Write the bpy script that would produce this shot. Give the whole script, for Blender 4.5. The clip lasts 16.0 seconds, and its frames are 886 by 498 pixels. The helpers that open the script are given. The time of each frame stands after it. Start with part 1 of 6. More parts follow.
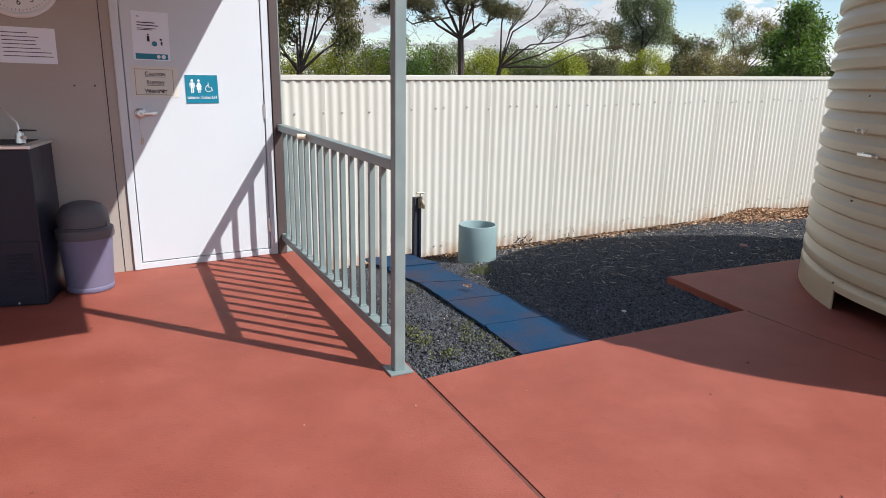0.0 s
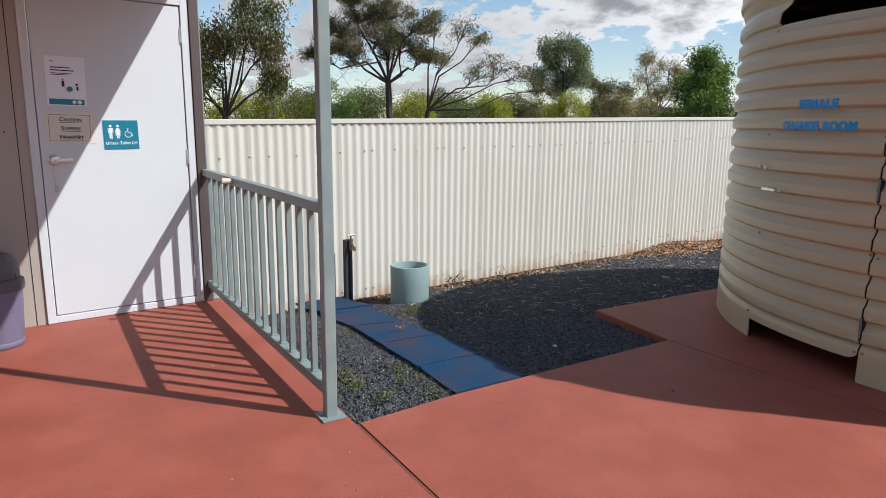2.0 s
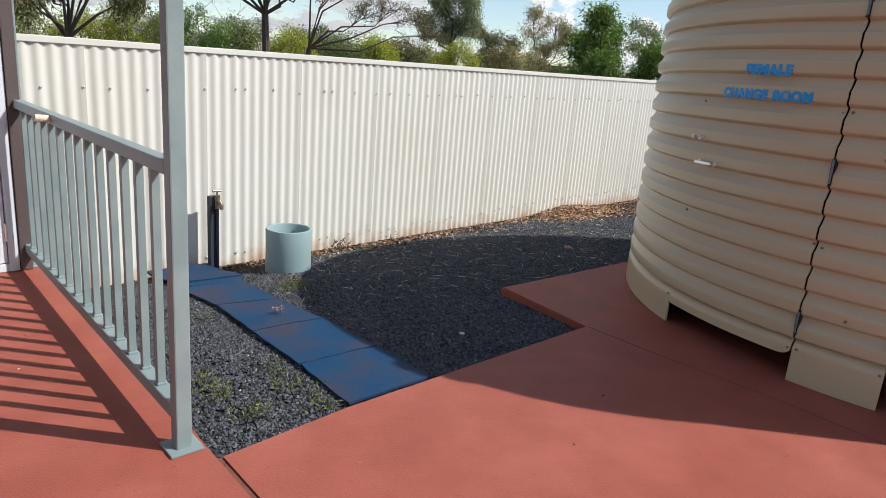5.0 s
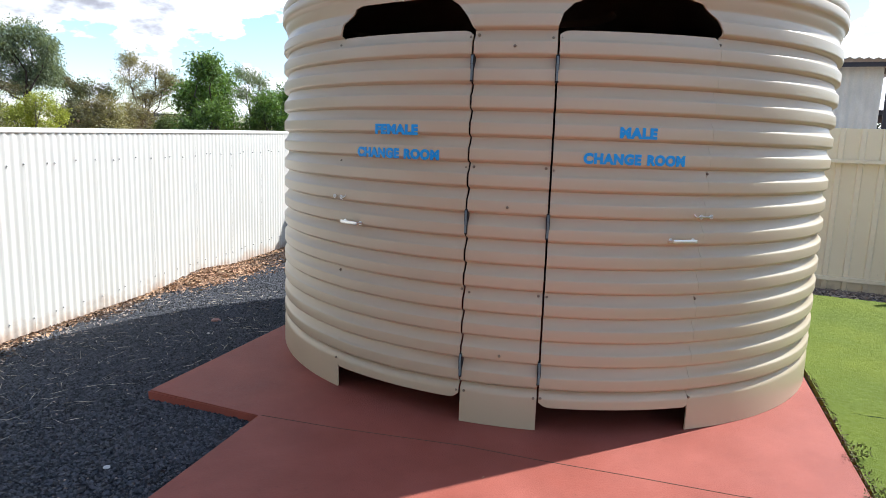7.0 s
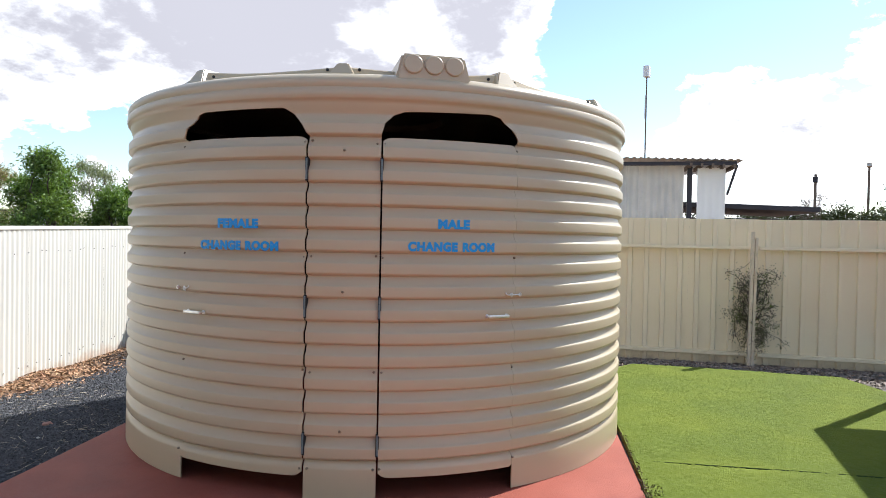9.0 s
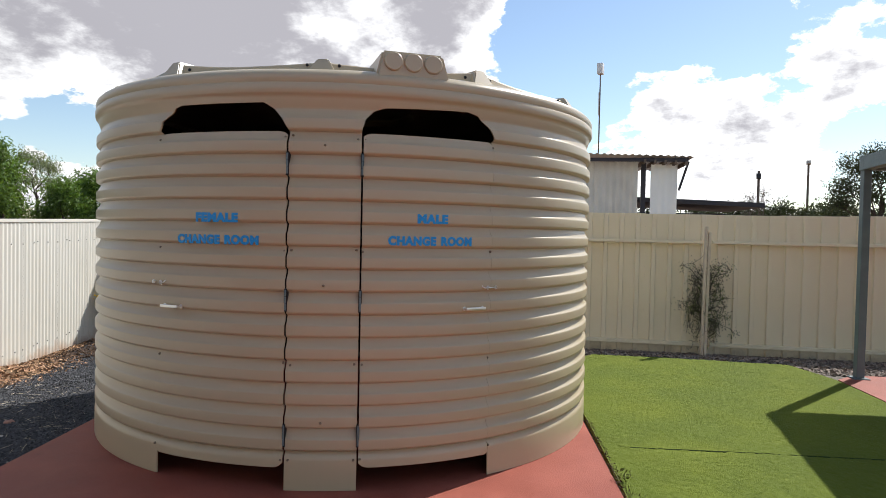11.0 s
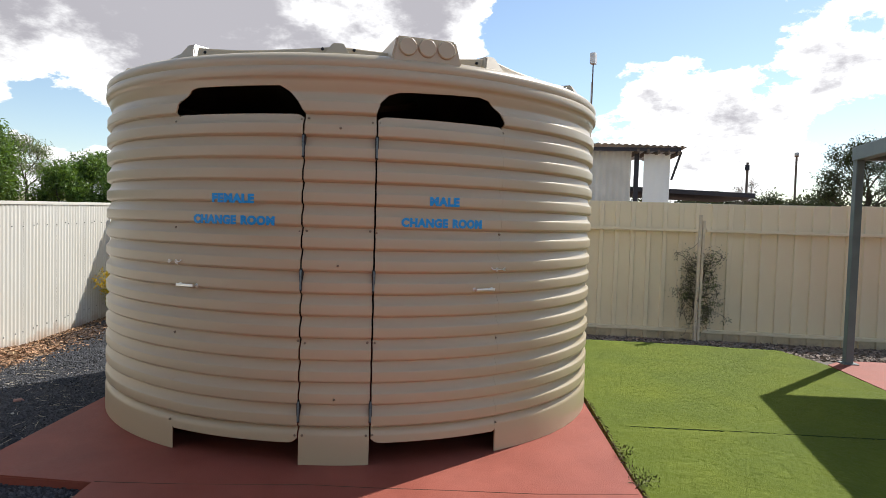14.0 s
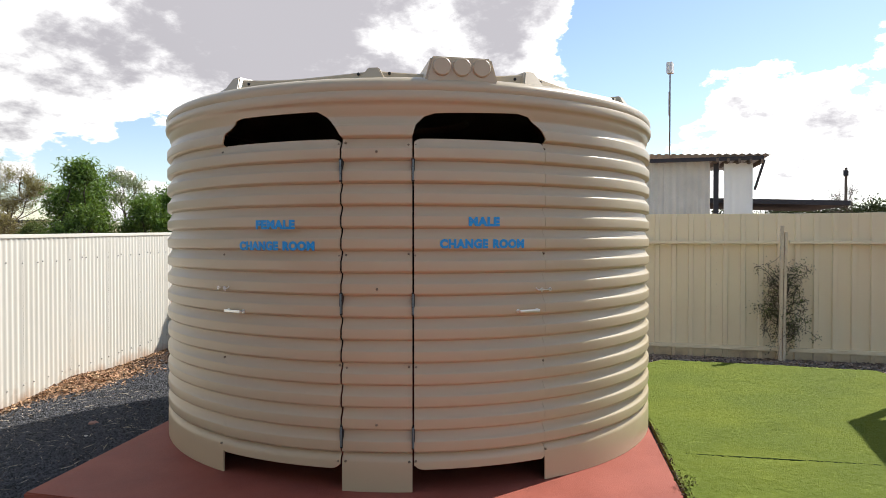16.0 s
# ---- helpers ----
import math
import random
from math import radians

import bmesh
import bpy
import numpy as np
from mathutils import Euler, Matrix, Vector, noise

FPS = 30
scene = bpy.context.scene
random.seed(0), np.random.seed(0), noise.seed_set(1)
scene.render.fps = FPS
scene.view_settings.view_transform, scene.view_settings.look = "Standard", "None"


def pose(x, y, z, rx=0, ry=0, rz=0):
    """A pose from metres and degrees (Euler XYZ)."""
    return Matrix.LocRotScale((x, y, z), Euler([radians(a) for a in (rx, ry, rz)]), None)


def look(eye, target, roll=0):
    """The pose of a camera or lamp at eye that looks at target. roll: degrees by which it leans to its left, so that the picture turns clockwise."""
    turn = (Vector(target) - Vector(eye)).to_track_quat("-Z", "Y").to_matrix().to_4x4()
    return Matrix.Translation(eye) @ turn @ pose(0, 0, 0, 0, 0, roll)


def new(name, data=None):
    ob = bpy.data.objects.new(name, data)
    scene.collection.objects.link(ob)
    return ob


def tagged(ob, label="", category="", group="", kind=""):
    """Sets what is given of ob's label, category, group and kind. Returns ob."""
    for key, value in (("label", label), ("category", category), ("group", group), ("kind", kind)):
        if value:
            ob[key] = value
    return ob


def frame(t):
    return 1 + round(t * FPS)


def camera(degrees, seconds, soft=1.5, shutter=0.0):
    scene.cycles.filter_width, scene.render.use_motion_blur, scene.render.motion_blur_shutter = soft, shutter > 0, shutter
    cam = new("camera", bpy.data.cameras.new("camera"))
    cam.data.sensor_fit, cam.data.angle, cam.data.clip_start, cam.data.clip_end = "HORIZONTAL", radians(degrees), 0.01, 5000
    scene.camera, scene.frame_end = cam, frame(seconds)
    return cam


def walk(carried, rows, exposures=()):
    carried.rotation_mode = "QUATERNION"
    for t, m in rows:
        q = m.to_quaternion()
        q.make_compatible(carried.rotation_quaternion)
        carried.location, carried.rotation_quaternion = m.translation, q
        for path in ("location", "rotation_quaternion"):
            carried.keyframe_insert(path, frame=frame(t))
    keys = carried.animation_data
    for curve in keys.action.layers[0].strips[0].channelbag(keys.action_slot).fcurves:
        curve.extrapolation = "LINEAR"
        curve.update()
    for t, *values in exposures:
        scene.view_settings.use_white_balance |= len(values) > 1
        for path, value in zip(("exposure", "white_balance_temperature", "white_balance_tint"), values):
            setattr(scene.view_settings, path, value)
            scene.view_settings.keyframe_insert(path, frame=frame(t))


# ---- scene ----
cam = camera(67.9, 16.0, 0.55)
PATH = [
    (0, (0.19, 0.224, 1.291), (0.088, 2.159, 0.793), 1.1),
    (0.5, (0.218, 0.21, 1.303), (0.261, 2.168, 0.897), 0.8),
    (1, (0.223, 0.208, 1.291), (0.317, 2.172, 0.924), 0.5),
    (1.5, (0.216, 0.214, 1.289), (0.316, 2.177, 0.917), 0.5),
    (2, (0.209, 0.214, 1.292), (0.305, 2.176, 0.918), 0.6),
    (2.5, (0.21, 0.219, 1.293), (0.3, 2.182, 0.921), 0.6),
    (3, (0.235, 0.257, 1.283), (0.318, 2.22, 0.909), 0.7),
    (3.2, (0.267, 0.29, 1.286), (0.338, 2.252, 0.906), 0.6),
    (5.3, (0.166, 1.027, 1.268), (0.657, 2.896, 0.754), 4.9),
    (5.5, (0.189, 1.104, 1.282), (0.673, 2.978, 0.779), 4.4),
    (6, (0.218, 1.219, 1.309), (0.993, 3.003, 0.843), 2.5),
    (6.5, (0.205, 1.264, 1.35), (1.349, 2.853, 0.942), 2.3),
    (7, (0.225, 1.228, 1.365), (1.629, 2.615, 1.043), 2.0),
    (7.5, (0.225, 1.182, 1.37), (1.779, 2.422, 1.158), 1.5),
    (8, (0.163, 1.144, 1.384), (1.821, 2.254, 1.248), 1.8),
    (8.5, (0.113, 0.989, 1.361), (1.774, 2.098, 1.279), 1.4),
    (9, (0.06, 0.9, 1.364), (1.736, 1.992, 1.328), 1.1),
    (9.2, (0.044, 0.905, 1.366), (1.745, 1.957, 1.362), 0.5),
    (11.3, (-0.08, 0.972, 1.365), (1.687, 1.906, 1.294), 1.5),
    (11.5, (-0.08, 0.969, 1.367), (1.717, 1.846, 1.301), 1.3),
    (12, (-0.084, 0.986, 1.353), (1.727, 1.833, 1.291), 1.1),
    (12.5, (-0.101, 1.013, 1.351), (1.703, 1.875, 1.278), 1.4),
    (13, (-0.126, 1.015, 1.339), (1.659, 1.914, 1.252), 1.4),
    (13.5, (-0.16, 1.007, 1.316), (1.608, 1.939, 1.242), 1.3),
    (14, (-0.211, 1.034, 1.327), (1.552, 1.975, 1.242), 1.7),
    (14.5, (-0.238, 1.055, 1.345), (1.44, 2.143, 1.315), 0.4),
    (15, (-0.218, 1.038, 1.339), (1.392, 2.225, 1.348), -0.6),
    (15.5, (-0.157, 1.001, 1.334), (1.46, 2.178, 1.323), -0.3),
    (16, (-0.034, 0.883, 1.336), (1.601, 2.035, 1.307), -0.0),
]
EXPOSURES = [(0.0, 0.28, 6150, 10), (0.5, 0.12, 6150, 10), (3.2, 0.14, 6200, 10), (5.5, 0.30, 6200, 10), (6.0, 0.32, 6150, 10), (7.0, 0.86, 5850, 10), (7.5, 1.05, 5800, 10), (8.5, 0.96, 5900, 10), (9.2, 0.76, 6200, 10), (11.5, 0.20, 6400, 10), (12.5, 0.04, 6400, 10), (13.5, 0.24, 6450, 10), (14.5, 0.42, 6450, 10), (16.0, 0.50, 6550, 10)]
walk(cam, [(t, look(eye, target, roll)) for t, eye, target, roll in PATH], EXPOSURES)

# ---- light ----
SUN_TO = Vector((0.6592, -0.2193, 0.7193)).normalized()


def make_world():
    w = bpy.data.worlds.new("sky")
    scene.world = w
    w.use_nodes = True
    nt = w.node_tree
    nt.nodes.clear()
    N = nt.nodes.new
    out, bg = N("ShaderNodeOutputWorld"), N("ShaderNodeBackground")
    sky = N("ShaderNodeTexSky")
    sky.sky_type, sky.sun_disc = "NISHITA", False
    sky.sun_elevation = radians(46.0)
    sky.sun_rotation = radians(108.4)
    sky.air_density, sky.dust_density, sky.ozone_density = 1.0, 0.25, 0.6
    co, sep = N("ShaderNodeTexCoord"), N("ShaderNodeSeparateXYZ")
    nt.links.new(co.outputs["Generated"], sep.inputs[0])
    up = N("ShaderNodeMath")
    up.operation, up.inputs[1].default_value = "ADD", 0.35
    lim = N("ShaderNodeMath")
    lim.operation, lim.inputs[1].default_value = "MAXIMUM", 0.05
    nt.links.new(sep.outputs[2], up.inputs[0])
    nt.links.new(up.outputs[0], lim.inputs[0])
    comb = N("ShaderNodeCombineXYZ")
    for n in (0, 1):
        d = N("ShaderNodeMath")
        d.operation = "DIVIDE"
        nt.links.new(sep.outputs[n], d.inputs[0])
        nt.links.new(lim.outputs[0], d.inputs[1])
        nt.links.new(d.outputs[0], comb.inputs[n])
    def noise_at(scale, detail, off, rough=0.55):
        m = N("ShaderNodeMapping")
        m.inputs["Location"].default_value = off
        n = N("ShaderNodeTexNoise")
        n.inputs["Scale"].default_value, n.inputs["Detail"].default_value, n.inputs["Roughness"].default_value = scale, detail, rough
        nt.links.new(comb.outputs[0], m.inputs[0])
        nt.links.new(m.outputs[0], n.inputs["Vector"])
        return n.outputs["Fac"]
    def ramp(src, a, b, ca=(0, 0, 0, 1), cb=(1, 1, 1, 1)):
        r = N("ShaderNodeValToRGB")
        r.color_ramp.elements[0].position, r.color_ramp.elements[1].position = a, b
        r.color_ramp.elements[0].color, r.color_ramp.elements[1].color = ca, cb
        r.color_ramp.interpolation = "EASE"
        nt.links.new(src, r.inputs[0])
        return r.outputs[0]
    def math2(op, x, y):
        n = N("ShaderNodeMath")
        n.operation = op
        for k, v in enumerate((x, y)):
            if isinstance(v, (int, float)):
                n.inputs[k].default_value = v
            else:
                nt.links.new(v, n.inputs[k])
        return n.outputs[0]
    # a grey bank to the north-east, fair-weather heaps to the east, blue between them
    body = math2("ADD", math2("MULTIPLY", noise_at(2.3, 8, CLOUD_OFF, 0.55), 0.75), math2("MULTIPLY", noise_at(7.5, 8, (CLOUD_OFF[0] + 5.1, 2.2, 0), 0.62), 0.70))
    body = math2("SUBTRACT", body, 0.225)
    high = N("ShaderNodeMapRange")
    for k, v in (("From Min", 0.35), ("From Max", 0.75), ("To Min", 0.0), ("To Max", 0.05)):
        high.inputs[k].default_value = v
    nt.links.new(sep.outputs[2], high.inputs["Value"])
    body = math2("SUBTRACT", body, high.outputs[0])
    for bearing, height, spread, weight in CLOUDS:
        a, h = radians(bearing), radians(height)
        at = N("ShaderNodeVectorMath")
        at.operation, at.inputs[1].default_value = "DOT_PRODUCT", (math.sin(a) * math.cos(h), math.cos(a) * math.cos(h), math.sin(h))
        nt.links.new(co.outputs["Generated"], at.inputs[0])
        near = N("ShaderNodeMapRange")
        near.interpolation_type = "SMOOTHSTEP"
        for k, v in (("From Min", math.cos(radians(spread * 1.5))), ("From Max", math.cos(radians(spread * 0.3))), ("To Min", 0.0), ("To Max", weight)):
            near.inputs[k].default_value = v
        nt.links.new(at.outputs["Value"], near.inputs["Value"])
        body = math2("ADD", body, near.outputs[0])
    cover = ramp(body, CLOUD_LO, CLOUD_HI)
    lumps = math2("MULTIPLY", math2("SUBTRACT", noise_at(4.6, 6, (CLOUD_OFF[0] + 3.3, CLOUD_OFF[1] + 1.7, 0)), 0.5), 0.30)
    shade = ramp(math2("ADD", body, lumps), CLOUD_HI + 0.05, CLOUD_HI + 0.30, (1.0, 1.0, 1.0, 1), (0.39, 0.38, 0.41, 1))
    toward = N("ShaderNodeVectorMath")
    toward.operation, toward.inputs[1].default_value = "DOT_PRODUCT", SUN_TO
    nt.links.new(co.outputs["Generated"], toward.inputs[0])
    glow = N("ShaderNodeMapRange")
    glow.interpolation_type = "SMOOTHSTEP"
    for k, v in (("From Min", -0.25), ("From Max", 0.45), ("To Min", CLOUD_LIGHT[0]), ("To Max", CLOUD_LIGHT[1])):
        glow.inputs[k].default_value = v
    nt.links.new(toward.outputs["Value"], glow.inputs["Value"])
    scaled = N("ShaderNodeVectorMath")
    scaled.operation = "SCALE"
    nt.links.new(glow.outputs[0], scaled.inputs["Scale"])
    nt.links.new(shade, scaled.inputs[0])
    blue = N("ShaderNodeVectorMath")
    blue.operation, blue.inputs["Scale"].default_value = "SCALE", SKY_LIGHT
    nt.links.new(sky.outputs[0], blue.inputs[0])
    mix = N("ShaderNodeMix")
    mix.data_type = "RGBA"
    nt.links.new(cover, mix.inputs["Factor"])
    nt.links.new(blue.outputs[0], mix.inputs["A"])
    nt.links.new(scaled.outputs[0], mix.inputs["B"])
    nt.links.new(mix.outputs["Result"], bg.inputs[0])
    bg.inputs[1].default_value = 1.0
    nt.links.new(bg.outputs[0], out.inputs[0])


SKY_LIGHT, CLOUD_LIGHT = 0.118, (0.52, 1.08)
CLOUD_OFF, CLOUD_LO, CLOUD_HI = (2.6, 1.1, 0.0), 0.515, 0.570
# bearing, height and spread in degrees, weight
CLOUDS = (
    (50, 20, 14, 0.32), (34, 18, 9, 0.26), (20, 15, 8, 0.08), (62, 16, 4, 0.12),
    (71, 15, 6.5, -0.26), (79, 18.5, 4, -0.2), (74, 25, 8, -0.2), (96, 6, 4.5, -0.16), (32, 8, 3, -0.15),
    (80, 12.5, 3.5, 0.13), (88, 12.5, 4, 0.12), (95, 13.5, 4.5, 0.13), (91.5, 8.5, 4, 0.11), (83.5, 7.5, 3.5, 0.10), (87, 3, 6, 0.10), (77, 8, 3, 0.10), (84, 16, 3, -0.14), (88, 9.8, 2, -0.08),
    (12, 10, 5, 0.13), (22, 8, 4, 0.10), (25.5, 6, 2.2, -0.14), (17.7, 6.4, 2.2, -0.14), (-14, 9, 9, 0.07), (2, 8, 6, 0.06), (31, 4.5, 5, 0.09),
)
make_world()
sun = new("sun", bpy.data.lights.new("sun", "SUN"))
sun.data.energy, sun.data.angle, sun.data.color = 4.6, radians(0.55), (1.0, 0.965, 0.915)
sun.matrix_world = look((0, 0, 30), Vector((0, 0, 30)) - SUN_TO)


# ---- materials ----
def material(name, base, rough=0.6, metal=0.0, vary=0.12, scale=6.0, fine=90.0, bump=0.15, tint=None, spec=0.4, island=0.0, coat=0.0, leaf=0.0, speck=0.0):
    """Base colour with variation at two scales, roughness variation and fine relief; world-sized through object coordinates."""
    m = bpy.data.materials.new(name)
    m.use_nodes = True
    nt = m.node_tree
    N, L = nt.nodes.new, nt.links.new
    b = nt.nodes["Principled BSDF"]
    b.inputs["Metallic"].default_value = metal
    b.inputs["Specular IOR Level"].default_value = spec
    b.inputs["Coat Weight"].default_value = coat
    geo = N("ShaderNodeNewGeometry")
    pos = geo.outputs["Position"]
    big, small = N("ShaderNodeTexNoise"), N("ShaderNodeTexNoise")
    for n, s, d in ((big, scale, 5), (small, fine, 3)):
        n.inputs["Scale"].default_value, n.inputs["Detail"].default_value = s, d
        L(pos, n.inputs["Vector"])
    tone = N("ShaderNodeMath")
    tone.operation = "MULTIPLY_ADD"
    L(big.outputs["Fac"], tone.inputs[0])
    tone.inputs[1].default_value, tone.inputs[2].default_value = 2 * vary, 1 - vary
    tone2 = N("ShaderNodeMath")
    tone2.operation = "MULTIPLY_ADD"
    L(small.outputs["Fac"], tone2.inputs[0])
    tone2.inputs[1].default_value, tone2.inputs[2].default_value = vary, 1 - vary / 2
    both = N("ShaderNodeMath")
    both.operation = "MULTIPLY"
    L(tone.outputs[0], both.inputs[0])
    L(tone2.outputs[0], both.inputs[1])
    last = both.outputs[0]
    if island:
        isl = N("ShaderNodeMath")
        isl.operation = "MULTIPLY_ADD"
        L(geo.outputs["Random Per Island"], isl.inputs[0])
        isl.inputs[1].default_value, isl.inputs[2].default_value = 2 * island, 1 - island
        mul = N("ShaderNodeMath")
        mul.operation = "MULTIPLY"
        L(last, mul.inputs[0])
        L(isl.outputs[0], mul.inputs[1])
        last = mul.outputs[0]
    if speck:
        # scattered darker and paler spots and a layer of broad scuffs
        vo = N("ShaderNodeTexVoronoi")
        vo.inputs["Scale"].default_value = 16.0
        L(pos, vo.inputs["Vector"])
        dots = N("ShaderNodeValToRGB")
        e = dots.color_ramp.elements
        e[0].position, e[1].position = 0.05, 0.16
        L(vo.outputs["Distance"], dots.inputs[0])
        rough_n = N("ShaderNodeTexNoise")
        rough_n.inputs["Scale"].default_value, rough_n.inputs["Detail"].default_value, rough_n.inputs["Roughness"].default_value = 4.5, 9, 0.72
        L(pos, rough_n.inputs["Vector"])
        scuff = N("ShaderNodeMapRange")
        for k, v in (("From Min", 0.3), ("From Max", 0.7), ("To Min", 1 - speck), ("To Max", 1 + speck)):
            scuff.inputs[k].default_value = v
        L(rough_n.outputs["Fac"], scuff.inputs["Value"])
        spot = N("ShaderNodeMapRange")
        for k, v in (("From Min", 0.0), ("From Max", 1.0), ("To Min", 1 - 1.2 * speck), ("To Max", 1.0)):
            spot.inputs[k].default_value = v
        L(dots.outputs[0], spot.inputs["Value"])
        for extra in (scuff, spot):
            mul = N("ShaderNodeMath")
            mul.operation = "MULTIPLY"
            L(last, mul.inputs[0])
            L(extra.outputs[0], mul.inputs[1])
            last = mul.outputs[0]
    mixed = N("ShaderNodeMix")
    mixed.data_type = "RGBA"
    mixed.inputs["A"].default_value = (*base, 1)
    mixed.inputs["B"].default_value = (*(tint or base), 1)
    r = N("ShaderNodeValToRGB")
    r.color_ramp.elements[0].position, r.color_ramp.elements[1].position = 0.42, 0.68
    L(big.outputs["Fac"], r.inputs[0])
    L(r.outputs[0], mixed.inputs["Factor"])
    col = N("ShaderNodeVectorMath")
    col.operation = "SCALE"
    L(mixed.outputs["Result"], col.inputs[0])
    L(last, col.inputs["Scale"])
    L(col.outputs[0], b.inputs["Base Color"])
    ro = N("ShaderNodeMath")
    ro.operation = "MULTIPLY_ADD"
    L(big.outputs["Fac"], ro.inputs[0])
    ro.inputs[1].default_value, ro.inputs[2].default_value = 0.2, max(rough - 0.1, 0.02)
    L(ro.outputs[0], b.inputs["Roughness"])
    if bump:
        bp = N("ShaderNodeBump")
        bp.inputs["Strength"].default_value, bp.inputs["Distance"].default_value = bump, 0.01
        L(small.outputs["Fac"], bp.inputs["Height"])
        L(bp.outputs[0], b.inputs["Normal"])
    if leaf:
        thin, both2 = N("ShaderNodeBsdfTranslucent"), N("ShaderNodeMixShader")
        warm = N("ShaderNodeMix")
        warm.data_type, warm.blend_type = "RGBA", "MULTIPLY"
        warm.inputs["Factor"].default_value = 1.0
        warm.inputs["B"].default_value = (1.25, 1.2, 0.5, 1)
        L(col.outputs[0], warm.inputs["A"])
        L(warm.outputs["Result"], thin.inputs["Color"])
        both2.inputs[0].default_value = leaf
        L(b.outputs[0], both2.inputs[1])
        L(thin.outputs[0], both2.inputs[2])
        L(both2.outputs[0], nt.nodes["Material Output"].inputs["Surface"])
    return m


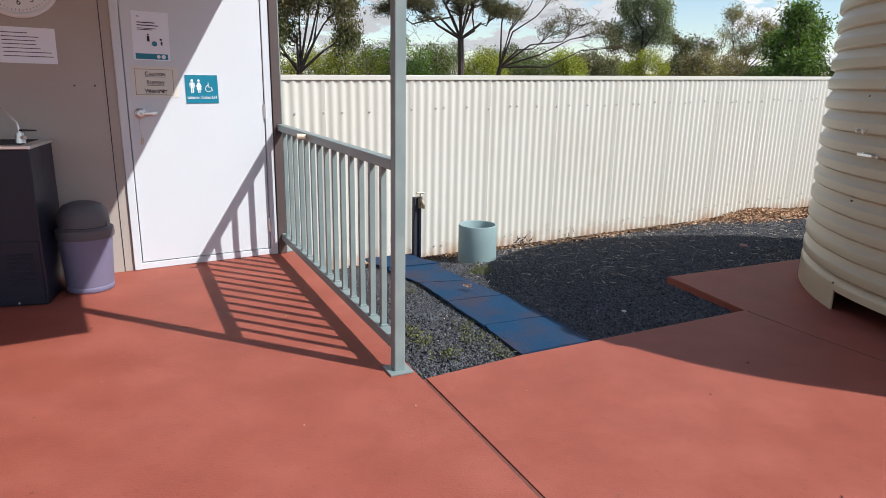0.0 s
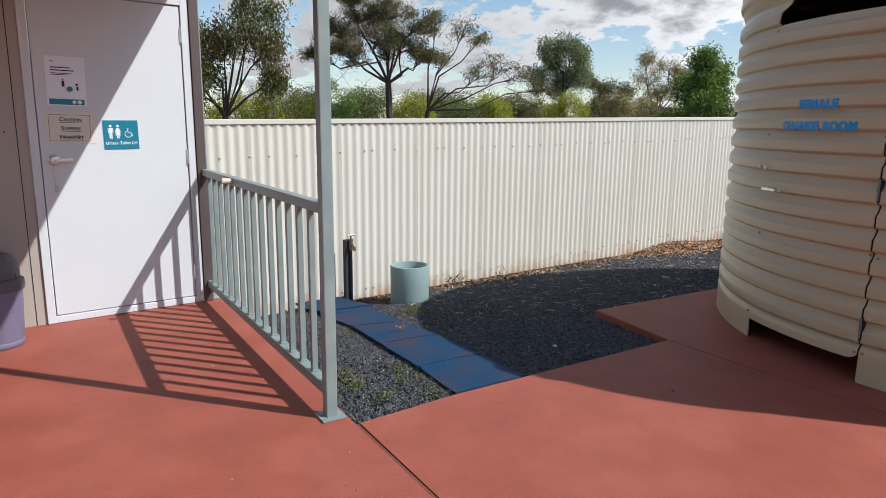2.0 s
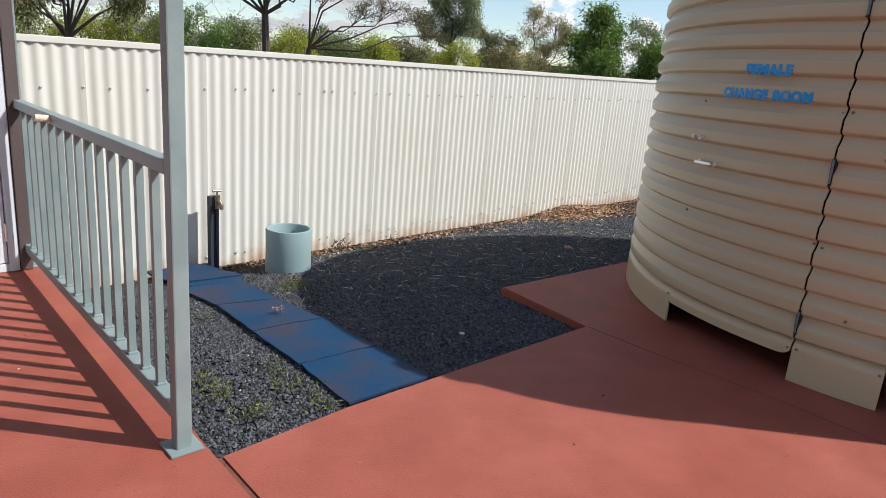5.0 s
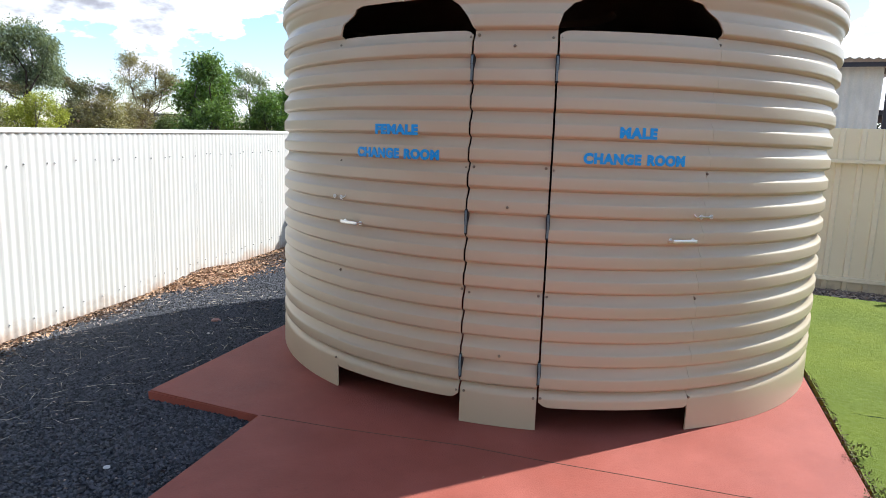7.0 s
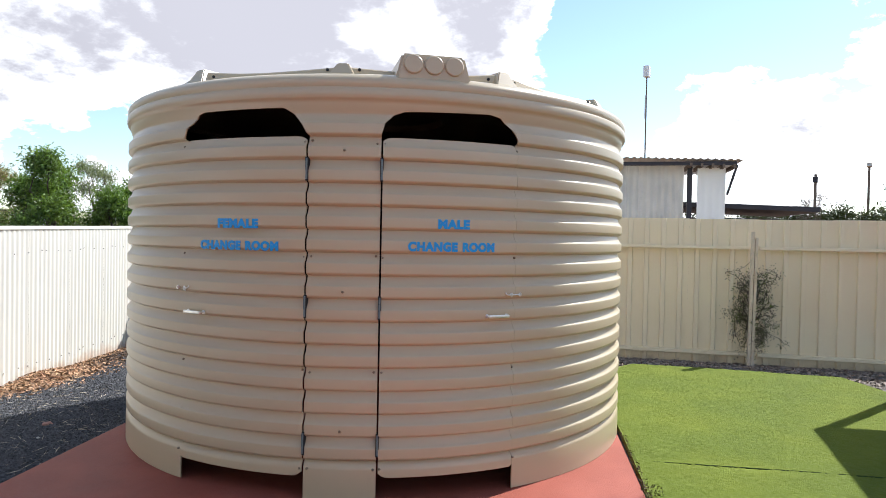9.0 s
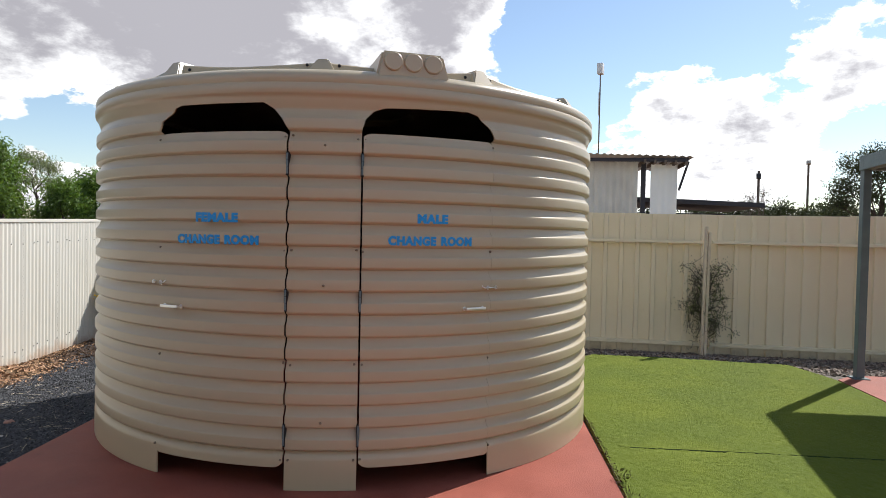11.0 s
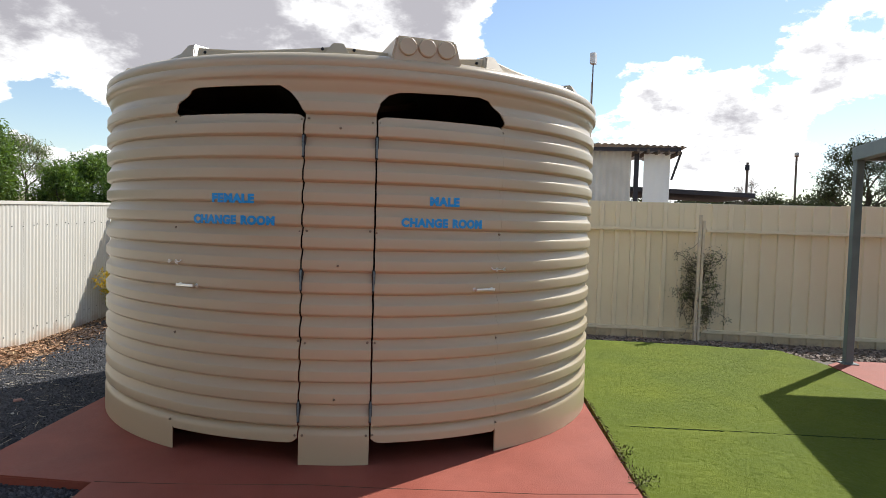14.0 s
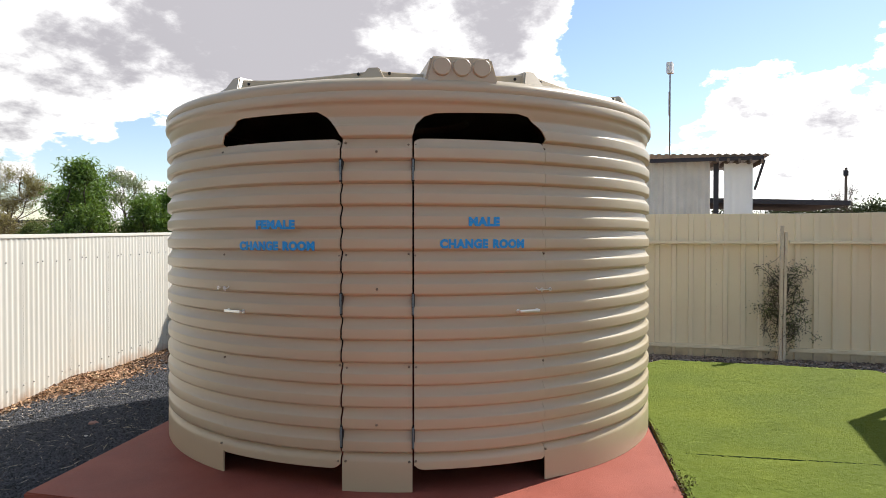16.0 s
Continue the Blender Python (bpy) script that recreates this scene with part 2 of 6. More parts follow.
M = dict(
    concrete=material("painted_concrete", (0.300, 0.080, 0.052), 0.60, vary=0.11, scale=2.6, fine=130, bump=0.25, tint=(0.325, 0.094, 0.064), speck=0.10, spec=0.22),
    joint=material("joint_dirt", (0.16, 0.060, 0.042), 0.9, vary=0.4, scale=30),
    gravel=material("gravel_bed", (0.029, 0.030, 0.034), 0.85, vary=0.5, scale=9, fine=75, bump=1.0, tint=(0.036, 0.035, 0.037)),
    stone=material("blue_metal_stone", (0.052, 0.054, 0.060), 0.6, vary=0.25, scale=40, island=0.85, bump=0.3),
    earth=material("red_earth", (0.165, 0.095, 0.058), 0.95, vary=0.3, scale=2, bump=0.5, tint=(0.19, 0.13, 0.085)),
    turf=material("synthetic_turf", (0.146, 0.19, 0.020), 0.85, vary=0.16, scale=2.0, fine=240, bump=0.1, tint=(0.168, 0.208, 0.023), spec=0.2),
    blade=material("turf_blade", (0.121, 0.160, 0.0165), 0.85, vary=0.14, scale=1.6, fine=150, bump=1.0, spec=0.15, tint=(0.139, 0.172, 0.0195), speck=0.08),
    cream=material("cream_sheet_steel", (0.665, 0.64, 0.565), 0.42, vary=0.04, scale=1.5, fine=200, bump=0.02, tint=(0.63, 0.60, 0.52)),
    cream_dark=material("weathered_cream_steel", (0.86, 0.755, 0.54), 0.45, vary=0.07, scale=1.6, fine=120, bump=0.05, tint=(0.81, 0.70, 0.49)),
    tank=material("beige_polyethylene", (0.482, 0.394, 0.258), 0.33, vary=0.04, scale=0.9, fine=260, bump=0, spec=0.6),
    tank_in=material("tank_inside", (0.30, 0.26, 0.20), 0.7, vary=0.1, scale=3),
    paint=material("grey_green_paint", (0.215, 0.27, 0.26), 0.42, vary=0.09, scale=6, fine=150, bump=0.05, tint=(0.25, 0.30, 0.285)),
    paint_dark=material("dark_grey_green_paint", (0.13, 0.175, 0.185), 0.45, vary=0.1, scale=6, fine=150, bump=0.05, tint=(0.15, 0.20, 0.205)),
    wall=material("beige_cladding", (0.44, 0.395, 0.35), 0.6, vary=0.07, scale=1.4, fine=140, bump=0.06, tint=(0.41, 0.36, 0.315)),
    white=material("white_door_paint", (0.66, 0.69, 0.715), 0.4, vary=0.03, scale=2, fine=180, bump=0.02),
    trim=material("brown_flashing", (0.10, 0.075, 0.07), 0.5, vary=0.12, scale=8),
    chrome=material("brushed_steel", (0.80, 0.80, 0.78), 0.36, 1.0, vary=0.08, scale=20, bump=0.02),
    dark_metal=material("dark_blue_steel", (0.011, 0.013, 0.028), 0.4, vary=0.1, scale=8, bump=0.03),
    black=material("black_rubber", (0.015, 0.015, 0.016), 0.7, vary=0.2, scale=30),
    mat_blue=material("blue_rubber_mat", (0.006, 0.046, 0.108), 0.75, vary=0.36, scale=3.4, fine=140, bump=0.35, tint=(0.038, 0.036, 0.056), spec=0.2),
    pipe=material("grey_green_pipe", (0.25, 0.34, 0.335), 0.55, vary=0.08, scale=7, fine=150, bump=0.04),
    bin=material("mauve_plastic", (0.18, 0.165, 0.25), 0.55, vary=0.07, scale=9, bump=0.05),
    bin_lid=material("grey_plastic_lid", (0.11, 0.10, 0.108), 0.6, vary=0.1, scale=9, bump=0.08),
    paper=material("white_paper", (0.84, 0.87, 0.93), 0.8, vary=0.03, scale=12, bump=0.05),
    cream_paper=material("laminated_cream_card", (0.72, 0.70, 0.62), 0.35, vary=0.03, scale=12, bump=0),
    teal=material("teal_print", (0.012, 0.20, 0.30), 0.35, vary=0.04, scale=12, bump=0),
    ink=material("dark_ink", (0.03, 0.03, 0.035), 0.6, vary=0.1, scale=30, bump=0),
    blue_letter=material("blue_vinyl_letter", (0.008, 0.30, 0.70), 0.4, vary=0.05, scale=20, bump=0),
    bark=material("grey_bark", (0.16, 0.125, 0.10), 0.9, vary=0.3, scale=9, fine=50, bump=0.7),
    wood=material("weathered_wood", (0.66, 0.57, 0.43), 0.85, vary=0.25, scale=14, fine=90, bump=0.4),
    leaf_grey=material("grey_green_leaves", (0.25, 0.265, 0.11), 0.6, vary=0.3, scale=0.9, island=0.45, bump=0, leaf=0.35, tint=(0.24, 0.22, 0.12)),
    leaf_dark=material("dark_leaves", (0.115, 0.150, 0.038), 0.6, vary=0.3, scale=0.9, island=0.45, bump=0, leaf=0.22),
    leaf_gum=material("dull_gum_leaves", (0.125, 0.135, 0.055), 0.6, vary=0.3, scale=0.9, island=0.5, bump=0, leaf=0.25, tint=(0.16, 0.13, 0.06)),
    leaf_wattle=material("olive_wattle_leaves", (0.15, 0.135, 0.07), 0.7, vary=0.3, scale=1.2, island=0.45, bump=0, leaf=0.25, tint=(0.12, 0.125, 0.06)),
    leaf_bright=material("glossy_green_leaves", (0.125, 0.200, 0.046), 0.4, vary=0.25, scale=2.5, island=0.55, bump=0, leaf=0.35, tint=(0.105, 0.185, 0.035)),
    bark_dark=material("dark_bark", (0.07, 0.052, 0.042), 0.9, vary=0.3, scale=9, fine=50, bump=0.6),
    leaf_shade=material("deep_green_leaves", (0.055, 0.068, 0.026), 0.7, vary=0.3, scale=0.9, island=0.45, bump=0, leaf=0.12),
    leaf_green=material("bright_leaves", (0.15, 0.265, 0.045), 0.5, vary=0.3, scale=1.5, island=0.45, bump=0, leaf=0.35, tint=(0.12, 0.2, 0.04)),
    leaf_lime=material("yellow_green_leaves", (0.32, 0.35, 0.055), 0.6, vary=0.3, scale=1.2, island=0.4, bump=0, leaf=0.35),
    twig=material("dry_twigs", (0.10, 0.085, 0.06), 0.9, vary=0.3, scale=20, island=0.3, bump=0),
    litter=material("dry_leaf_litter", (0.27, 0.165, 0.095), 0.9, vary=0.4, scale=9, island=0.85, bump=0, tint=(0.36, 0.22, 0.12)),
    straw=material("pale_dry_leaves", (0.33, 0.185, 0.105), 0.9, vary=0.4, scale=9, island=0.75, bump=0, tint=(0.42, 0.28, 0.165)),
    zinc=material("weathered_zinc", (0.60, 0.585, 0.545), 0.6, 0.2, vary=0.2, scale=3, fine=40, bump=0.1),
    # near-black colour standing in for the shade inside the tank
    tank_gap_shade=material("tank_interior_shade", (0.02, 0.019, 0.018), 0.6, vary=0.1, scale=3, bump=0),
    leaf_olive=material("olive_fine_leaves", (0.30, 0.275, 0.14), 0.7, vary=0.3, scale=0.9, island=0.4, bump=0, leaf=0.35, tint=(0.15, 0.12, 0.07)),
    leaf_blue=material("blue_green_leaves", (0.18, 0.22, 0.135), 0.6, vary=0.3, scale=0.9, island=0.45, bump=0, leaf=0.35),
    mulch=material("grey_brown_mulch", (0.15, 0.125, 0.105), 0.95, vary=0.5, scale=14, fine=90, bump=0.9, tint=(0.22, 0.19, 0.16)),
    chip=material("mulch_chips", (0.26, 0.21, 0.17), 0.9, vary=0.2, scale=20, island=0.6, bump=0),
    green=material("weed_leaves", (0.12, 0.13, 0.03), 0.7, vary=0.2, scale=20, island=0.4, bump=0),
    soil=material("dark_soil", (0.09, 0.055, 0.035), 0.95, vary=0.3, scale=20, bump=0.5),
    seam=material("turf_seam", (0.035, 0.06, 0.012), 0.9, vary=0.3, scale=20, bump=0.3),
    brass=material("aged_brass", (0.26, 0.21, 0.15), 0.45, 0.7, vary=0.2, scale=40, bump=0.05),
    stake=material("dark_stake", (0.035, 0.035, 0.045), 0.7, vary=0.2, scale=20, bump=0.2),
    soffit=material("brown_timber_lining", (0.20, 0.10, 0.055), 0.7, vary=0.15, scale=5, bump=0.1),
    white_print=material("white_print", (0.80, 0.82, 0.82), 0.5, vary=0.02, scale=10, bump=0),
    brick=material("pink_brick", (0.35, 0.19, 0.15), 0.8, vary=0.1, scale=5),
    flower=material("yellow_flowers", (0.75, 0.50, 0.02), 0.7, vary=0.15, scale=20, island=0.3, bump=0),
)


def splash(name, source, colour):
    """A copy of a paint with rain-splashed red dirt in ragged patches on its lowest hand's width."""
    m = M[source].copy()
    m.name = name
    nt = m.node_tree
    N, L = nt.nodes.new, nt.links.new
    b = nt.nodes["Principled BSDF"]
    old = b.inputs["Base Color"].links[0].from_socket
    geo, sep, patch, fall, add, mix = N("ShaderNodeNewGeometry"), N("ShaderNodeSeparateXYZ"), N("ShaderNodeTexNoise"), N("ShaderNodeMapRange"), N("ShaderNodeMath"), N("ShaderNodeMix")
    L(geo.outputs["Position"], sep.inputs[0])
    L(geo.outputs["Position"], patch.inputs["Vector"])
    patch.inputs["Scale"].default_value, patch.inputs["Detail"].default_value, patch.inputs["Roughness"].default_value = 3.4, 9, 0.7
    for k, v in (("From Min", -0.22), ("From Max", 0.05), ("To Min", 0.34), ("To Max", -0.12)):
        fall.inputs[k].default_value = v
    L(sep.outputs[2], fall.inputs["Value"])
    add.operation, add.use_clamp = "ADD", True
    L(patch.outputs["Fac"], add.inputs[0])
    L(fall.outputs[0], add.inputs[1])
    ramp = N("ShaderNodeMapRange")
    for k, v in (("From Min", 0.64), ("From Max", 0.98), ("To Min", 0.0), ("To Max", 0.75)):
        ramp.inputs[k].default_value = v
    L(add.outputs[0], ramp.inputs["Value"])
    mix.data_type = "RGBA"
    mix.inputs["B"].default_value = (*colour, 1)
    L(ramp.outputs[0], mix.inputs["Factor"])
    L(old, mix.inputs["A"])
    L(mix.outputs["Result"], b.inputs["Base Color"])
    return m


M["cream_splashed"] = splash("dirt_splashed_cream_steel", "cream", (0.40, 0.20, 0.085))
M["cream_dark_splashed"] = splash("dirt_splashed_weathered_steel", "cream_dark", (0.30, 0.22, 0.14))


# ---- mesh helpers ----
def finish(name, bm, mat, smooth=False):
    me = bpy.data.meshes.new(name)
    bmesh.ops.recalc_face_normals(bm, faces=bm.faces)
    bm.to_mesh(me)
    bm.free()
    me.materials.append(M[mat])
    if smooth:
        me.shade_smooth()
        me.set_sharp_from_angle(angle=radians(38))
    return new(name, me)


def part(name, bm, mat, parent, label="", smooth=False):
    ob = finish(name, bm, mat, smooth)
    ob.parent = parent
    if label:
        ob["label"] = label
    # second slot: interior shade painted black, used on inner faces
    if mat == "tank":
        ob.data.materials.append(M["tank_gap_shade"])
    return ob


def share(name, ob, parent, m):
    """One more object on ob's mesh."""
    o = new(name, ob.data)
    o.parent = parent
    o.matrix_basis = m
    return o


def thing(name, m, label, category, group="", kind=""):
    return place(new(name), m, label, category, group, kind)


def place(ob, m, label, category, group="", kind=""):
    ob.matrix_basis = m
    return tagged(ob, label, category, group, kind)


def box(bm, x0, x1, y0, y1, z0, z1, bevel=0.0, m=None):
    geo = bmesh.ops.create_cube(bm, size=1.0, matrix=Matrix.Translation(((x0 + x1) / 2, (y0 + y1) / 2, (z0 + z1) / 2)) @ Matrix.Diagonal((x1 - x0, y1 - y0, z1 - z0, 1)))
    vs = geo["verts"]
    if bevel:
        es = list({e for v in vs for e in v.link_edges})
        done = bmesh.ops.bevel(bm, geom=es, offset=bevel, segments=2, affect="EDGES", profile=0.5)
        vs = list({v for f in done["faces"] for v in f.verts} | {v for v in vs if v.is_valid})
    if m is not None:
        bmesh.ops.transform(bm, matrix=m, verts=[v for v in vs if v.is_valid])
    return bm


def tube(bm, pts, radii, sides=8, cap=True):
    """A tapered tube along points."""
    rings, n = [], len(pts)
    pts = [Vector(p) for p in pts]
    for i, p in enumerate(pts):
        d = (pts[min(i + 1, n - 1)] - pts[max(i - 1, 0)]).normalized()
        a = d.cross(Vector((0.3, 0.1, 1)) if abs(d.z) < 0.95 else Vector((1, 0, 0))).normalized()
        b = d.cross(a)
        r = radii[i] if hasattr(radii, "__len__") else radii
        rings.append([bm.verts.new(p + r * (math.cos(2 * math.pi * k / sides) * a + math.sin(2 * math.pi * k / sides) * b)) for k in range(sides)])
    for u, v in zip(rings, rings[1:]):
        for k in range(sides):
            bm.faces.new((u[k], u[(k + 1) % sides], v[(k + 1) % sides], v[k]))
    if cap:
        bm.faces.new(rings[0][::-1])
        bm.faces.new(rings[-1])
    return bm


def lathe(bm, rings, sides=40, centre=(0, 0)):
    """Rings of (radius, z), closed at both ends where the radius is 0."""
    rows = []
    for r, z in rings:
        if r <= 0:
            rows.append([bm.verts.new((centre[0], centre[1], z))])
        else:
            rows.append([bm.verts.new((centre[0] + r * math.cos(2 * math.pi * k / sides), centre[1] + r * math.sin(2 * math.pi * k / sides), z)) for k in range(sides)])
    for u, v in zip(rows, rows[1:]):
        for k in range(sides):
            j = (k + 1) % sides
            f = [u[k % len(u)], u[j % len(u)], v[j % len(v)], v[k % len(v)]]
            f = [a for i, a in enumerate(f) if a not in f[:i]]
            if len(f) > 2:
                bm.faces.new(f)
    return bm


def prism(bm, outline, z0, z1):
    """An upright prism over an outline of (x, y)."""
    lo, hi = [bm.verts.new((x, y, z0)) for x, y in outline], [bm.verts.new((x, y, z1)) for x, y in outline]
    n = len(outline)
    bm.faces.new(lo[::-1])
    bm.faces.new(hi)
    for k in range(n):
        bm.faces.new((lo[k], lo[(k + 1) % n], hi[(k + 1) % n], hi[k]))
    return bm


def sheet(bm, xs, profile, z0, z1, thick, m=None):
    """An upright profiled sheet: front face y = profile(x), with thickness behind it."""
    cols = [[bm.verts.new((x, y, z)) for y, z in ((profile(x), z0), (profile(x), z1), (profile(x) + thick, z1), (profile(x) + thick, z0))] for x in xs]
    for a, b in zip(cols, cols[1:]):
        for k in range(4):
            bm.faces.new((a[k], b[k], b[(k + 1) % 4], a[(k + 1) % 4]))
    bm.faces.new(cols[0])
    bm.faces.new(cols[-1][::-1])
    return bm


def text_mesh(words, size, mat, name, extrude=0.001, bold=0.0):
    cu = bpy.data.curves.new(name, "FONT")
    cu.space_character = 1.12 if bold > 0.002 else 1.0
    cu.body, cu.size, cu.align_x, cu.align_y, cu.extrude, cu.offset = words, size, "CENTER", "CENTER", extrude, bold
    ob = bpy.data.objects.new(name, cu)
    scene.collection.objects.link(ob)
    me = bpy.data.meshes.new_from_object(ob.evaluated_get(bpy.context.evaluated_depsgraph_get()))
    bpy.data.objects.remove(ob)
    bpy.data.curves.remove(cu)
    me.materials.clear()
    me.materials.append(M[mat])
    return me


def stuff_mesh(name, verts, faces, mat, label, category):
    me = bpy.data.meshes.new(name)
    me.from_pydata(verts, [], faces)
    me.materials.append(M[mat])
    return tagged(new(name, me), label, category, kind="stuff")


WALL = pose(-2.232, 4.316, 0, 0, 0, 34.6)
FENCE = pose(2.80, 7.83, 0, 0, 0, 33.4)
RFENCE = pose(9.086, 2.082, 0, 0, 0, -71.0)
TANK = (4.12, 4.108)


def far_fall(x, y):
    d = -(x - 9.086) * 0.938 - (y - 2.082) * 0.347
    return min(max(1 - (d - 0.12) / 0.95, 0.0), 1.0)


def ground_z(x, y):
    s = Vector((x - 2.80, y - 7.83))
    d = -(s.x * -0.5505 + s.y * 0.8349)
    f = min(max(d / 2.3, 0.0), 1.0)
    near = -0.235 + 0.185 * f * (2 - f)
    if x > 6 and y < 6:
        near -= 0.13 * far_fall(x, y)
    return near + 0.012 * noise.noise(Vector((x * 1.3, y * 1.3, 0)))


# ---- ground ----
def make_ground():
    bm = bmesh.new()
    xs = [-900, -300, -80, -30, -12] + [-6 + 0.25 * k for k in range(0, 73)] + [16, 30, 80, 300, 900]
    ys = [-900, -300, -80, -30, -12] + [-6 + 0.25 * k for k in range(0, 73)] + [16, 30, 80, 300, 900]
    grid = [[bm.verts.new((x, y, ground_z(x, y) if abs(x) < 13 and abs(y) < 13 else -0.25)) for x in xs] for y in ys]
    for j in range(len(ys) - 1):
        for i in range(len(xs) - 1):
            bm.faces.new((grid[j][i], grid[j][i + 1], grid[j + 1][i + 1], grid[j + 1][i]))
    ob = finish("ground", bm, "gravel", True)
    ob.data.materials.append(M["earth"])
    for p in ob.data.polygons:
        c = p.center
        if not (-3 < c.x < 10 and 1 < c.y < 12):
            p.material_index = 1
    tagged(ob, "dark blue-metal gravel bed falling gently towards the fence", "ground", kind="structure")


def make_slabs():
    path = [(-0.025, 2.92), (0.42, 3.215), (1.80, 4.01), (1.515, 4.68), (2.80, 5.35), (5.6, 6.83), (6.6, 3.32), (3.163, 1.677), (2.0, 1.10), (3.6, -2.2), (2.6, -2.6), (0.456 + 0.478 * 4, 2.052 - 0.878 * 4)]
    porch = [(-0.039, 2.918), (-1.16, 5.06), (-1.25, 5.06), (-6.2, 1.65), (-3.0, -4.2), (0.442 + 0.478 * 4, 2.047 - 0.878 * 4)]
    bm = bmesh.new()
    prism(bm, path, -0.14, 0.0)
    bmesh.ops.bevel(bm, geom=[e for e in bm.edges if min(v.co.z for v in e.verts) > -0.01], offset=0.008, segments=2, affect="EDGES")
    tagged(finish("pavement", bm, "concrete"), "red painted concrete slab under the change room tank", "pavement", kind="structure")
    bm = bmesh.new()
    prism(bm, porch, -0.14, 0.0)
    bmesh.ops.bevel(bm, geom=[e for e in bm.edges if min(v.co.z for v in e.verts) > -0.01], offset=0.008, segments=2, affect="EDGES")
    tagged(finish("floor", bm, "concrete"), "red painted concrete verandah floor", "floor", kind="structure")
    bm = bmesh.new()
    prism(bm, [(-0.043, 2.91), (-0.021, 2.915), (0.460 + 0.478 * 4, 2.053 - 0.878 * 4), (0.438 + 0.478 * 4, 2.046 - 0.878 * 4)], -0.10, -0.0035)
    tagged(finish("trim", bm, "joint"), "dirt-filled joint between the concrete slabs", "joint", kind="structure")
    bm = bmesh.new()
    prism(bm, [(7.44, 0.68), (7.75, 0.55), (9.2, -2.6), (6.5, -5.0), (3.9, -0.80), (5.906, 0.045)], -0.14, -0.005)
    tagged(finish("pavement_carport", bm, "concrete"), "red painted concrete floor of the open shelter", "pavement", kind="structure")


def make_lawn():
    edge = [(3.18, 1.66), (4.62, 2.33), (6.62, 3.30), (7.37, 3.12), (7.66, 2.36), (8.02, 1.12), (7.46, 0.70), (5.89, 0.03), (3.88, -0.82), (3.3, -1.9), (2.03, 1.08)]
    bm = bmesh.new()
    prism(bm, edge, -0.10, -0.012)
    tagged(finish("lawn", bm, "turf"), "bright green synthetic turf lawn", "lawn", kind="structure")


# ---- fences ----
FENCE_TOP, FENCE_RISE = 1.374, 0.0165


def make_fence():
    fence = thing("fence", FENCE, "cream corrugated steel boundary fence with a folded top capping", "fence")
    pitch, width = 0.0762, 0.762
    xs = [i * pitch / 8 for i in range(81)]
    bm = bmesh.new()
    sheet(bm, xs + [xs[-1] + 0.012], lambda x: -0.0064 * math.cos(2 * math.pi * x / pitch) - 0.006 * (x > 0.762), -2.0, 0, 0.0012)
    first = part("panel", bm, "cream_splashed", fence, smooth=True)
    at = [(k, k * width + 0.0) for k in range(-7, 6)]
    for n, (k, s) in enumerate(at):
        m = pose(s, 0, FENCE_TOP + FENCE_RISE * s, 0, 0, 0)
        if n == 0:
            first.matrix_basis = m
        else:
            share("panel", first, fence, m)
    lap = None
    for k, s in at:
        if k >= 0:
            m = pose(s + 0.007, -0.0072, FENCE_TOP + FENCE_RISE * s, 0, 0, 0)
            if lap is None:
                bm = bmesh.new()
                box(bm, -0.002, 0.002, -0.0008, 0.0012, -1.75, -0.03)
                lap = part("lap_edge", bm, "tank_in", fence, "dark edge of an overlapping sheet")
                lap.matrix_basis = m
            else:
                share("lap_edge", lap, fence, m)
    s0, s1 = at[0][1], at[-1][1] + width
    bm = bmesh.new()
    box(bm, 0, s1 - s0, -0.0125, 0.0125, -0.026, 0.012, 0.003)
    cap = part("capping", bm, "cream", fence, "folded cream top capping")
    cap.matrix_basis = Matrix.Translation((s0, 0, FENCE_TOP + FENCE_RISE * s0)) @ Matrix.Rotation(-math.atan(FENCE_RISE), 4, "Y")
    bm = bmesh.new()
    lathe(bm, [(0, 0.010), (0.005, 0.009), (0.007, 0.004), (0.0072, 0), (0.0115, 0), (0.0115, -0.001)], 8)
    screw = None
    rng = random.Random(4)
    for k, s in at:
        for row in (-0.26, -1.45):
            for c in (0, 3, 4, 7) if rng.random() < 0.5 else (0, 2, 5, 8):
                sx = s + c * pitch + 0.001
                m = pose(sx, -0.0064, FENCE_TOP + FENCE_RISE * sx + row + rng.uniform(-0.012, 0.012), 90)
                if screw is None:
                    screw = part("screw", bm, "zinc", fence)
                    screw.matrix_basis = m
                elif row > -1 or sx > -4:
                    share("screw", screw, fence, m)
    bm = bmesh.new()
    box(bm, s0, s1, 0.012, 0.05, -0.36, -0.28)
    rail = part("rail", bm, "cream", fence)
    rail.matrix_basis = Matrix.Translation((0, 0, FENCE_TOP)) @ Matrix.Rotation(-math.atan(FENCE_RISE), 4, "Y")


